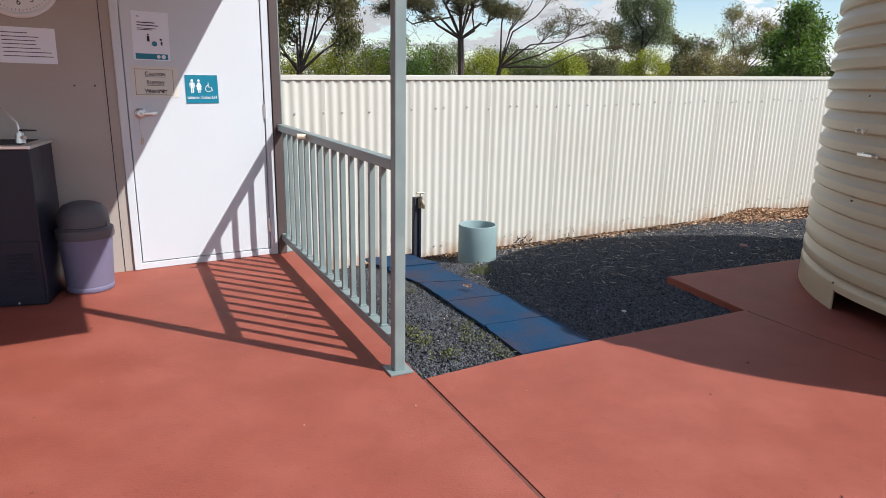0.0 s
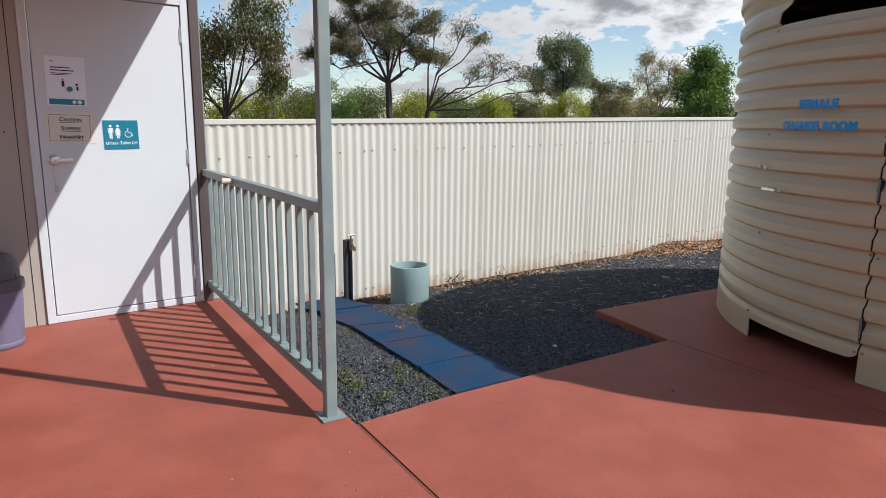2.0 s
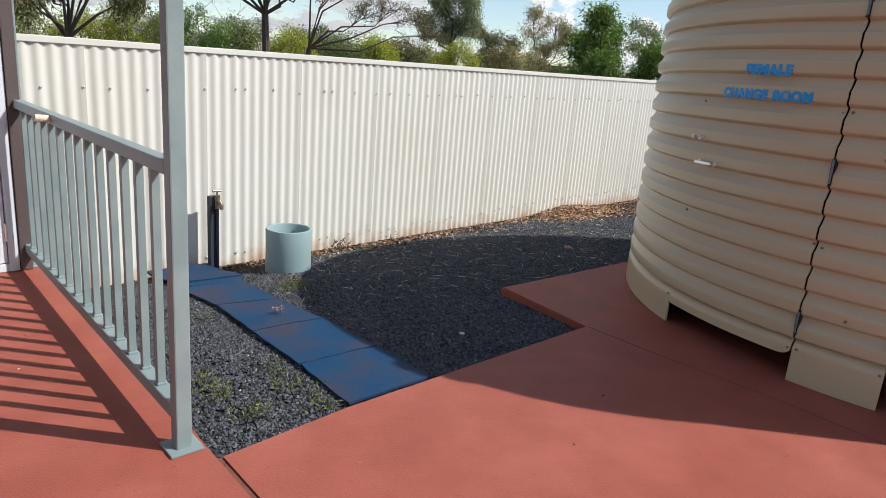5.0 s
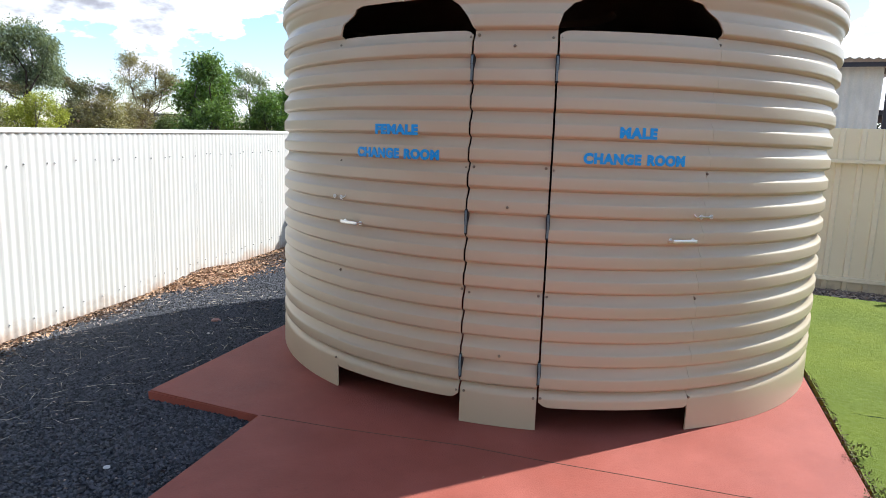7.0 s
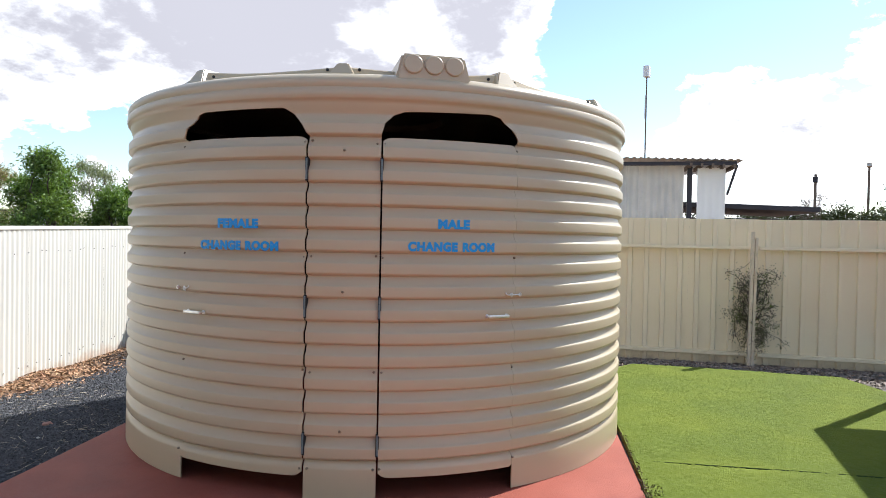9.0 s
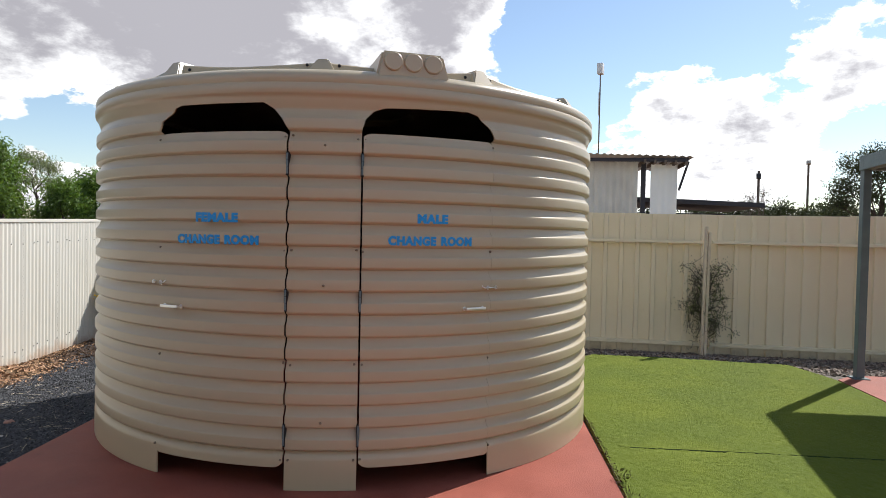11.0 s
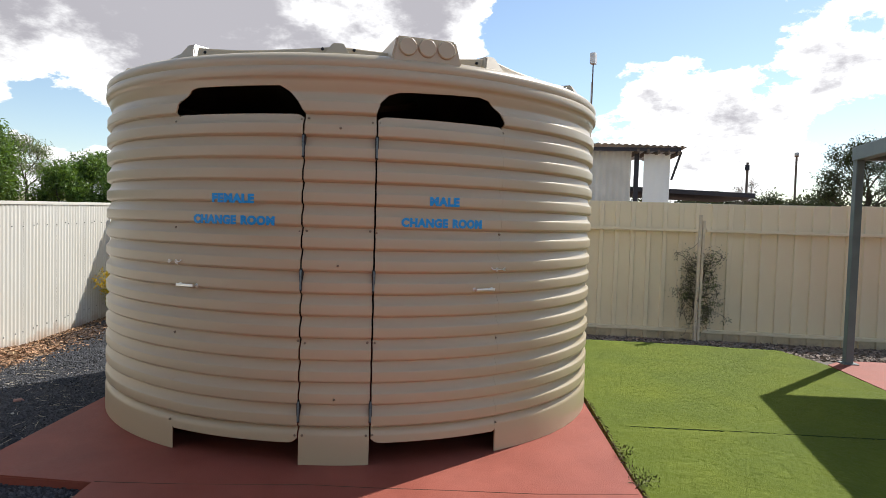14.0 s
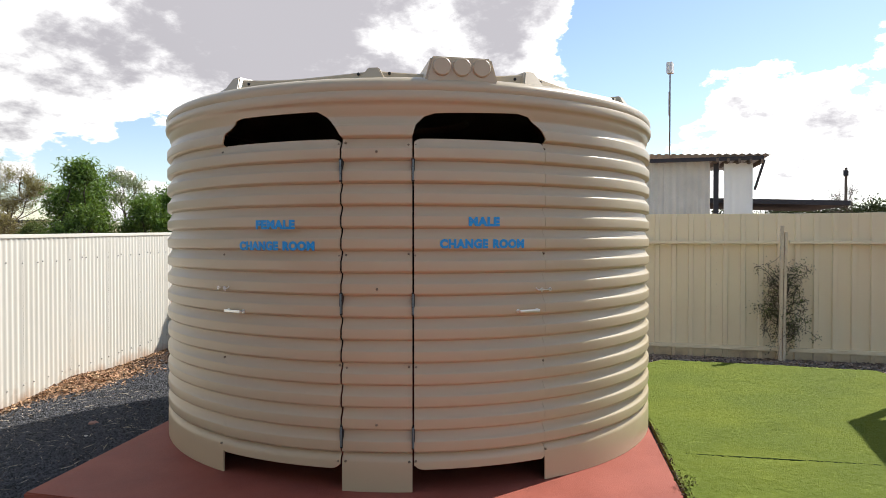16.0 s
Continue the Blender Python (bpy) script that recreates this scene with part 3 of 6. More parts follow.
def make_right_fence():
    fence = thing("fence", RFENCE, "weathered cream trapezoidal steel fence with exposed rails", "fence")
    rib, width = 0.2055, 0.822

    def prof(x):
        p = (x / rib) % 1
        return -0.030 * max(0.0, min(1.0, (0.16 - abs(p - 0.5)) / 0.045))

    xs = sorted({round(rib * (i + f), 5) for i in range(4) for f in (0, 0.34, 0.385, 0.615, 0.66)}) + [width]
    bm = bmesh.new()
    sheet(bm, xs, prof, -0.45, 1.664, 0.0012)
    first = None
    rng = random.Random(2)
    for k in range(-10, 9):
        m = pose(k * width, rng.uniform(0, 0.004), rng.uniform(-0.008, 0.008))
        if first is None:
            first = part("panel", bm, "cream_dark_splashed", fence)
            first.matrix_basis = m
        else:
            share("panel", first, fence, m)
    for a, b in ((-8.1, -0.10), (0.0, 7.3)):
        for z0, z1 in ((1.282, 1.322), (-0.046, 0.0)):
            bm = bmesh.new()
            box(bm, a, b, -0.092, -0.031, z0, z1, 0.004)
            part("rail", bm, "cream_dark", fence)
    for s in (2.83, 5.5):
        bm = bmesh.new()
        box(bm, s - 0.03, s + 0.03, -0.09, -0.064, -0.2, 1.46, 0.004)
        part("post", bm, "cream_dark", fence)


# ---- tank ----
R, RIB = 1.803, 0.119


DEPTH = 0.029
RIB_STEPS = (0.0, 0.012, 0.03, 0.05, 0.07, 0.09, 0.11, 0.13, 0.155, 0.18, 0.36, 0.53, 0.56, 0.585, 0.61, 0.635, 0.665, 0.70, 0.75, 0.81, 0.87, 0.93, 0.975)


def tank_r(z):
    """Outer radius of the ribbed wall at a height: each rib has an undercut foot, an upright face and a sloping shoulder."""
    if z < 0.202:
        p = (0.202 - z) / 0.045
        return R - DEPTH * max(0.0, 1 - p) ** 2
    if z < 1.987:
        p = ((z - 0.202) / RIB) % 1.0
        if p < 0.18:
            q = 1 - p / 0.18
            return R - DEPTH * q**2.6
        if p < 0.54:
            return R
        q = (p - 0.54) / 0.46
        return R - DEPTH * (1 - (1 - q) ** 1.6) * min(1.0, (q / 0.22) ** 0.7)
    if z < 2.057:
        return R - DEPTH + 0.018 * math.sin(math.pi / 2 * (z - 1.987) / 0.07)
    if z < 2.118:
        p = (z - 2.057) / 0.061
        return R - 0.002 + 0.012 * math.sin(math.pi * min(1, p)) ** 0.5
    p = min(1.0, (z - 2.118) / 0.075)
    return R + 0.000 + 0.012 * math.sin(math.pi * p * 0.7) - 0.05 * p**3


WALL_ROWS = [0.002, 0.08, 0.157, 0.167, 0.177, 0.187, 0.196] + [0.202 + RIB * (k + q) for k in range(15) for q in RIB_STEPS] + [1.987 + 0.01 * k for k in range(7)] + [2.057, 2.060, 2.066, 2.078, 2.092, 2.105, 2.112, 2.116, 2.118, 2.128, 2.14, 2.152, 2.164, 2.176, 2.186, 2.193]


def shell(bm, a0, a1, lo, hi, step=1.0, proud=0.0):
    """A curved wall piece between angles (degrees); lo and hi are heights by angle."""
    n = max(2, int(abs(a1 - a0) / step) + 1)
    outer, inner = [], []
    for i in range(n):
        a = a0 + (a1 - a0) * i / (n - 1)
        z0, z1 = lo(a), hi(a)
        ca, sa = math.cos(radians(a)), math.sin(radians(a))
        zs = [min(max(z, z0), z1) for z in WALL_ROWS]
        for ring, depth in ((outer, -proud), (inner, 0.009 - proud)):
            ring.append([bm.verts.new(((tank_r(z) - depth) * ca, (tank_r(z) - depth) * sa, z)) for z in zs])
    rows = len(WALL_ROWS)
    for i in range(n - 1):
        u, v, p, q = outer[i], outer[i + 1], inner[i], inner[i + 1]
        for j in range(rows - 1):
            if max(u[j + 1].co.z - u[j].co.z, v[j + 1].co.z - v[j].co.z) > 1e-6:
                bm.faces.new((u[j], v[j], v[j + 1], u[j + 1]))
                # inner faces painted black so the door gaps read as shaded
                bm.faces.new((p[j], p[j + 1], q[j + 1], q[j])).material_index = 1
        bm.faces.new((u[0], p[0], q[0], v[0]))
        bm.faces.new((u[-1], v[-1], q[-1], p[-1]))
    for i in (0, n - 1):
        u, p = outer[i], inner[i]
        for j in range(rows - 1):
            if u[j + 1].co.z - u[j].co.z > 1e-6:
                bm.faces.new((u[j], u[j + 1], p[j + 1], p[j]))
    bmesh.ops.remove_doubles(bm, verts=bm.verts, dist=1e-6)
    return bm


D1, D2 = (-179.25, -154.15), (-142.2, -118.1)


def rounded(a, a0, a1, w0, w1, drop, base, power=2.0):
    """Height of an edge that curves down by drop at both ends, over w0 and w1 degrees."""
    t = max(0.0, 1 - (a - a0) / w0, 1 - (a1 - a) / w1)
    return base - drop * (1 - (1 - t**power) ** (1 / power)) if t > 0 else base


def make_tank():
    tank = thing("water_tank", pose(*TANK, 0), "beige ribbed polyethylene water tank converted to change rooms", "tank")
    top = lambda a: 2.193
    zero = lambda a: 0.002
    bm = bmesh.new()
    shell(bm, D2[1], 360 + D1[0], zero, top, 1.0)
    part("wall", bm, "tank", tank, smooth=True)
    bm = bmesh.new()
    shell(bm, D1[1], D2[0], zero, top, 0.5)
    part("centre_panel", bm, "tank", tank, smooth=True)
    # the cut-out over each door: steep shoulders and a nearly level head
    heads = ((D1, (0.0, 0.7, 3.0, 4.6, 20.6, 22.3, 24.0, 25.1), (1.880, 1.935, 2.003, 2.014, 2.016, 1.985, 1.930, 1.868)), (D2, (0.0, 0.6, 2.0, 3.8, 5.5, 18.7, 20.9, 22.9, 24.1), (1.880, 1.940, 1.985, 2.003, 2.006, 2.020, 2.006, 1.955, 1.895)))
    for (a0, a1), at, height in heads:
        bm = bmesh.new()
        shell(bm, a0, a1, lambda a: float(np.interp(a - a0, at, height)), top, 0.3)
        part("header", bm, "tank", tank, smooth=True)
    # roof
    bm = bmesh.new()
    lathe(bm, [(tank_r(2.193), 2.193), (1.70, 2.203), (1.2, 2.225), (0.45, 2.25), (0.42, 2.29), (0, 2.30)], 90)
    part("roof", bm, "tank", tank, smooth=True)
    for k in range(12):
        a = -179.3 + 30 * k
        p, q = [1.69 * Vector((math.cos(radians(v)), math.sin(radians(v)), 0)) for v in (a, a + 30)]
        d, run = (q - p).normalized(), (q - p).length
        m = Matrix.Translation(p) @ Matrix.Rotation(math.atan2(d.y, d.x), 4, "Z")
        bm = bmesh.new()
        rings = []
        for j in range(15):
            u = j / 14
            crest = 2.241 + (0.026 if (u < 0.5) == (k % 2 == 0) else 0.006) * abs(2 * u - 1) ** 2
            x = 0.02 + (run - 0.04) * u
            rings.append([bm.verts.new(m @ Vector((x, y, z))) for y, z in ((-0.022, 2.18), (-0.004, crest - 0.006), (0.002, crest), (0.040, crest), (0.046, crest - 0.006), (0.065, 2.18))])
        for u, v in zip(rings, rings[1:]):
            for j in range(6):
                bm.faces.new((u[j], v[j], v[(j + 1) % 6], u[(j + 1) % 6]))
        bm.faces.new(rings[0])
        bm.faces.new(rings[-1][::-1])
        ridge = part("ridge", bm, "tank", tank)
        for x in (0.085, run - 0.085):
            bm = bmesh.new()
            tube(bm, [m @ Vector((x, -0.0135, 2.234)), m @ Vector((x, 0.004, 2.234))], 0.0085, 10)
            part("bolt_hole", bm, "black", ridge)
        bm = bmesh.new()
        m = pose(0, 0, 0, 0, 0, a) @ Matrix.Translation((1.69, 0, 0))
        lo = [(-0.16, -0.085), (0.062, -0.075), (0.062, 0.075), (-0.16, 0.085)]
        hi = [(-0.13, -0.036), (0.008, -0.028), (0.008, 0.028), (-0.13, 0.036)]
        lv = [bm.verts.new(m @ Vector((x, y, 2.18))) for x, y in lo]
        hv = [bm.verts.new(m @ Vector((x, y, 2.280 if k % 2 == 0 else 2.264))) for x, y in hi]
        bm.faces.new(hv)
        for i in range(4):
            bm.faces.new((lv[i], lv[(i + 1) % 4], hv[(i + 1) % 4], hv[i]))
        bm.faces.new(lv[::-1])
        bmesh.ops.bevel(bm, geom=bm.edges[:], offset=0.005, segments=2, affect="EDGES")
        part("roof_block", bm, "tank", tank)
    # inlet box with three round caps
    m = pose(0, 0, 0, 0, 0, -133.7) @ Matrix.Translation((1.74, 0, 0))
    bm = bmesh.new()
    lv = [bm.verts.new(m @ Vector(v)) for v in ((-0.35, -0.205, 2.15), (0.050, -0.205, 2.15), (0.050, 0.205, 2.15), (-0.35, 0.205, 2.15))]
    hv = [bm.verts.new(m @ Vector(v)) for v in ((-0.33, -0.165, 2.306), (0.036, -0.165, 2.306), (0.036, 0.165, 2.306), (-0.33, 0.165, 2.306))]
    bm.faces.new(hv)
    bm.faces.new(lv[::-1])
    for i in range(4):
        bm.faces.new((lv[i], lv[(i + 1) % 4], hv[(i + 1) % 4], hv[i]))
    bmesh.ops.bevel(bm, geom=bm.edges[:], offset=0.012, segments=2, affect="EDGES")
    head = part("inlet_box", bm, "tank", tank)
    for y in (-0.108, 0, 0.108):
        bm = bmesh.new()
        lathe(bm, [(0, 0.014), (0.045, 0.014), (0.049, 0.010), (0.051, -0.01)], 28)
        bmesh.ops.transform(bm, matrix=m @ pose(0.041, y, 2.248, 0, 85, 0), verts=bm.verts)
        part("cap", bm, "tank", head, smooth=False)
    # doors
    for (a0, a1), hinge, words in ((D1, 1, ("FEMALE", "CHANGE", "ROOM")), (D2, 0, ("MALE", "CHANGE", "ROOM"))):
        bm = bmesh.new()
        lo = lambda a: -rounded(a, a0, a1, 0.4 if hinge else 2.0, 2.0 if hinge else 0.4, 0.05 if hinge or True else 0, -0.122)
        hi = lambda a: rounded(a, a0, a1, 0.5 if hinge else 1.8, 1.8 if hinge else 0.5, 0.04, 1.868)
        shell(bm, a0 + (0.17 if hinge else 0.30), a1 - (0.27 if hinge else 0.14), lo, hi, 0.6, 0.0045)
        door = part("door", bm, "tank", tank, "closed ribbed tank-wall door", smooth=True)
        ah = (a1 - 0.12 if hinge else a0 + 0.14)
        for z in (1.70, 0.995, 0.29):
            bm = bmesh.new()
            mm = pose(0, 0, 0, 0, 0, ah) @ Matrix.Translation((R + 0.003, 0, z))
            box(bm, -0.03, 0.001, -0.0085, 0.0085, -0.060, 0.060, 0.001, mm)
            h = part("hinge", bm, "black", door, "dark butt hinge")
            bm = bmesh.new()
            for j in range(3):
                tube(bm, [mm @ Vector((0.004, 0, -0.052 + 0.036 * j)), mm @ Vector((0.004, 0, -0.018 + 0.036 * j))], 0.0052, 10)
            part("knuckle", bm, "paint_dark", h)
        al = a0 if hinge else a1
        sgn = 1 if hinge else -1
        at = lambda deg, r, z: Vector((r * math.cos(radians(deg)), r * math.sin(radians(deg)), z))
        # pull handle: a flat bar on two stand-offs with small feet
        zz = 0.935 if hinge else 0.948
        c0, c1 = al + sgn * 1.9, al + sgn * 5.6
        mm = pose(0, 0, 0, 0, 0, (c0 + c1) / 2) @ Matrix.Translation((R, 0, zz))
        half = abs(c1 - c0) / 2 * math.pi / 180 * R
        bm = bmesh.new()
        box(bm, 0.028, 0.036, -half - 0.004, half + 0.004, -0.0085, 0.0085, 0.003, mm)
        for e in (-half, half):
            tube(bm, [mm @ Vector((-0.004, e, 0)), mm @ Vector((0.030, e, 0))], 0.0055, 10)
            tube(bm, [mm @ Vector((-0.004, e, 0)), mm @ Vector((0.006, e, 0))], [0.013, 0.011], 14)
        part("handle", bm, "chrome", door, "chrome pull handle", smooth=True)
        # wire hook with its two eyes
        zz = 1.060
        bm = bmesh.new()
        for deg in (al - sgn * 0.75, al + sgn * 1.0):
            ring = [at(deg + 0.28 * math.cos(2 * math.pi * k / 10), R + 0.012, zz + 0.0088 * math.sin(2 * math.pi * k / 10)) for k in range(11)]
            tube(bm, ring, 0.0026, 6)
            tube(bm, [at(deg, R - 0.01, zz), at(deg, R + 0.010, zz)], 0.005, 8)
        tube(bm, [at(al + sgn * 1.0, R + 0.012, zz - 0.012), at(al + sgn * 1.25, R + 0.016, zz + 0.003), at(al + sgn * 1.7, R + 0.017, zz - 0.002), at(al + sgn * 2.1, R + 0.016, zz + 0.004), at(al + sgn * 2.25, R + 0.012, zz + 0.012)], 0.0032, 6)
        tube(bm, [at(al - sgn * 0.75, R + 0.013, zz), at(al + sgn * 1.0, R + 0.014, zz)] if not hinge else [at(al + sgn * 1.0, R + 0.013, zz), at(al + sgn * 1.3, R + 0.010, zz - 0.016)], 0.003, 6)
        part("latch", bm, "chrome", door, "chrome wire hook latch", smooth=True)
        rows = ((words[0], -166.6, 1.4165, 0.252), (words[1], -170.15, 1.301, 0.268), (words[2], -161.95, 1.301, 0.192)) if hinge else ((words[0], -129.95, 1.431, 0.173), (words[1], -133.45, 1.313, 0.262), (words[2], -125.5, 1.313, 0.183))
        for word, deg, z, want in rows:
            me = text_mesh(word, 0.066, "blue_letter", "lettering", 0.0012, 0.0042)
            (xl, xh), (yl, yh) = [(min(v.co[k] for v in me.vertices), max(v.co[k] for v in me.vertices)) for k in (0, 1)]
            for v in me.vertices:
                x = (v.co.x - (xl + xh) / 2) * want / (xh - xl)
                zq = z + (v.co.y - (yl + yh) / 2) * 0.050 / (yh - yl)
                r = R + 0.0062 + v.co.z
                a = radians(deg) + x / R
                v.co = (r * math.cos(a), r * math.sin(a), zq)
            ob = new("lettering", me)
            ob.parent = door
            ob["label"] = "blue capital letters"
    # screws beside the cuts
    rng = random.Random(7)
    bm = bmesh.new()
    lathe(bm, [(0, 0.007), (0.004, 0.006), (0.007, 0.001), (0.007, -0.012)], 8)
    first = None
    for a in (D1[0] - 0.35, D1[1] - 0.55, D1[1] + 0.55, D2[0] - 0.55, D2[0] + 0.6, D2[1] + 0.1, -148.2):
        for z in (1.84, 1.255, 0.66, 0.165) if a != -148.2 else (1.80, 1.08, 0.354):
            r = tank_r(z) + 0.003
            m = pose(0, 0, 0, 0, 0, a + rng.uniform(-0.1, 0.1)) @ Matrix.Translation((r, 0, z + rng.uniform(-0.008, 0.008))) @ Matrix.Rotation(radians(90), 4, "Y")
            if first is None:
                first = part("screw", bm, "brass", tank)
                first.matrix_basis = m
            else:
                share("screw", first, tank, m)


# ---- verandah ----
RAIL_A, RAIL_B = Vector((-0.152, 2.987)), Vector((-1.285, 5.03))
RAIL_LEN = (RAIL_B - RAIL_A).length
RAIL = pose(RAIL_A.x, RAIL_A.y, 0, 0, 0, math.degrees(math.atan2(RAIL_B.y - RAIL_A.y, RAIL_B.x - RAIL_A.x)))


def make_railing():
    rail = thing("balustrade", RAIL, "grey-green painted steel balustrade with square balusters", "railing")
    for x, w in ((0.0, 0.026), (RAIL_LEN, 0.026)):
        bm = bmesh.new()
        box(bm, x - w, x + w, -w, w, 0.004, 2.45, 0.005)
        post = part("post", bm, "paint", rail)
        bm = bmesh.new()
        box(bm, x - 0.055, x + 0.055, -0.055, 0.055, 0.0005, 0.010, 0.002)
        part("base_plate", bm, "paint", post)
    for name, z0, z1, w in (("top_rail", 0.914, 0.960, 0.025), ("bottom_rail", 0.105, 0.155, 0.026)):
        bm = bmesh.new()
        box(bm, 0.027, RAIL_LEN - 0.027, -w, w, z0, z1, 0.004)
        part(name, bm, "paint", rail)
    n = 14
    first = None
    for k in range(n):
        x = 0.033 + (RAIL_LEN - 0.066) * (k + 1) / (n + 1)
        if first is None:
            bm = bmesh.new()
            box(bm, -0.0135, 0.0135, -0.0135, 0.0135, 0.150, 0.916, 0.002)
            box(bm, -0.017, 0.017, -0.017, 0.017, 0.153, 0.165, 0.003)
            first = part("baluster", bm, "paint", rail)
            first.matrix_basis = pose(x, 0, 0)
        else:
            share("baluster", first, rail, pose(x, 0, 0))


def wbox(name, mat, x0, x1, y0, y1, z0, z1, bevel=0.0, parent=None):
    bm = bmesh.new()
    box(bm, x0, x1, y0, y1, z0, z1, bevel)
    ob = finish(name, bm, mat)
    if parent:
        ob.parent = parent
    else:
        ob.matrix_basis = WALL
    return ob


def make_house():
    # front wall with the door opening
    bm = bmesh.new()
    box(bm, -6.5, 0.134, 0, 0.12, 0, 2.75)
    box(bm, 1.122, 1.165, 0, 0.12, 0, 2.75)
    box(bm, 0.134, 1.122, 0, 0.12, 2.105, 2.75)
    wall = finish("wall_front", bm, "wall")
    wall.matrix_basis = WALL
    tagged(wall, "beige clad verandah wall", "wall", kind="structure")
    tagged(wbox("wall_side", "wall", 1.045, 1.165, 0.121, 4.0, -0.3, 2.75), "beige clad side wall of the building", "wall", kind="structure")
    tagged(wbox("wall_back", "wall", -6.5, 1.04, 3.88, 4.0, -0.3, 2.75), "plain rear wall of the building", "wall", kind="structure")
    tagged(wbox("wall_far", "wall", -6.62, -6.501, 0, 4.0, -0.3, 2.75), "plain end wall of the building", "wall", kind="structure")
    ob = wbox("trim", "trim", 1.125, 1.185, -0.03, -0.002, 0.004, 2.6, 0.003)
    tagged(ob, "dark brown corner flashing of the wall", "flashing", kind="structure")
    for x in (0.075, -1.1, -2.3):
        tagged(wbox("trim", "ink", x - 0.0025, x + 0.0025, -0.002, 0.003, 0.0, 2.6), "dark joint between two wall panels", "joint", kind="structure")
    # door
    door = thing("door_1", WALL, "closed white toilet door in a white steel frame", "door", kind="structure")
    bm = bmesh.new()
    box(bm, 0.134, 0.183, -0.018, 0.11, 0.002, 2.10, 0.003)
    box(bm, 1.072, 1.122, -0.018, 0.11, 0.002, 2.10, 0.003)
    box(bm, 0.183, 1.072, -0.018, 0.11, 2.049, 2.10, 0.003)
    box(bm, 0.183, 1.072, -0.014, 0.11, 0.002, 0.046, 0.003)
    part("door_frame", bm, "white", door)
    bm = bmesh.new()
    box(bm, 0.190, 1.066, -0.008, 0.032, 0.052, 2.043, 0.002)
    leaf = part("door_leaf", bm, "white", door)
    for z in (0.23, 1.05, 1.86):
        bm = bmesh.new()
        box(bm, 1.058, 1.083, -0.013, -0.007, z - 0.05, z + 0.05, 0.001)
        tube(bm, [(1.070, -0.016, z - 0.052), (1.070, -0.016, z + 0.052)], 0.007, 8)
        part("hinge", bm, "chrome", door)
    # soffit, roof and fascia over the verandah
    roof = thing("roof", Matrix.Identity(4), "low verandah roof with a fascia gutter", "roof", kind="structure")
    bm = bmesh.new()
    c, w = Vector((0.235, 2.615)), Vector((-1.352, 4.925))
    e = Vector((math.cos(radians(34.6)), math.sin(radians(34.6))))
    prism(bm, [tuple(c), tuple(w), tuple(w - 5.6 * e), tuple(c - 5.6 * e)], 2.46, 2.52)
    part("soffit", bm, "wall", roof)
    bm = bmesh.new()
    prism(bm, [tuple(c), tuple(w), tuple(w - 0.05 * e), tuple(c - 0.05 * e)], 2.20, 2.46)
    part("fascia", bm, "paint", roof)
    f = Vector((-e.y, e.x)) * 0.05
    bm = bmesh.new()
    prism(bm, [tuple(c - 0.05 * e), tuple(c - 0.05 * e + f), tuple(c - 5.6 * e + f), tuple(c - 5.6 * e)], 2.20, 2.46)
    part("fascia", bm, "paint", roof)


# ---- open shelter at the far side ----
def make_shelter():
    sh = thing("shelter", pose(7.63, 0.50, 0), "flat-roofed open shelter with grey-green steel posts and beams", "shelter")
    u = Vector((math.cos(radians(-67)), math.sin(radians(-67))))
    v = Vector((math.cos(radians(-165.5)), math.sin(radians(-165.5))))
    for a, b in ((0, 0), (0, 4.2), (4.4, 0), (4.4, 4.2)):
        c = a * u + b * v
        m = pose(c.x, c.y, 0, 0, 0, -67)
        bm = bmesh.new()
        box(bm, -0.038, 0.038, -0.038, 0.038, -0.004, 2.06, 0.006, m)
        post = part("post", bm, "paint_dark", sh)
        bm = bmesh.new()
        box(bm, -0.075, 0.075, -0.075, 0.075, -0.005, 0.006, 0.002, m)
        part("base_plate", bm, "paint_dark", post)
    for a0, a1, b0, b1 in ((-0.05, 4.45, -0.05, 0.05), (-0.05, 4.45, 4.15, 4.25), (-0.05, 0.05, 0.052, 4.148), (4.35, 4.45, 0.052, 4.148)):
        bm = bmesh.new()
        prism(bm, [tuple(a * u + b * v) for a, b in ((a0, b0), (a1, b0), (a1, b1), (a0, b1))], 2.06, 2.195)
        part("beam", bm, "paint_dark", sh)
    bm = bmesh.new()
    prism(bm, [tuple(a * u + b * v) for a, b in ((0.055, 0.055), (4.345, 0.055), (4.345, 4.145), (0.055, 4.145))], 2.13, 2.19)
    part("ceiling_lining", bm, "soffit", sh, "brown timber roof lining")
    for k in range(22):
        a = 0.06 + k * 0.194
        bm = bmesh.new()
        prism(bm, [tuple(p * u + q * v) for p, q in ((a, 0.06), (a + 0.014, 0.06), (a + 0.014, 4.14), (a, 4.14))], 2.120, 2.129)
        part("batten", bm, "soffit", sh)


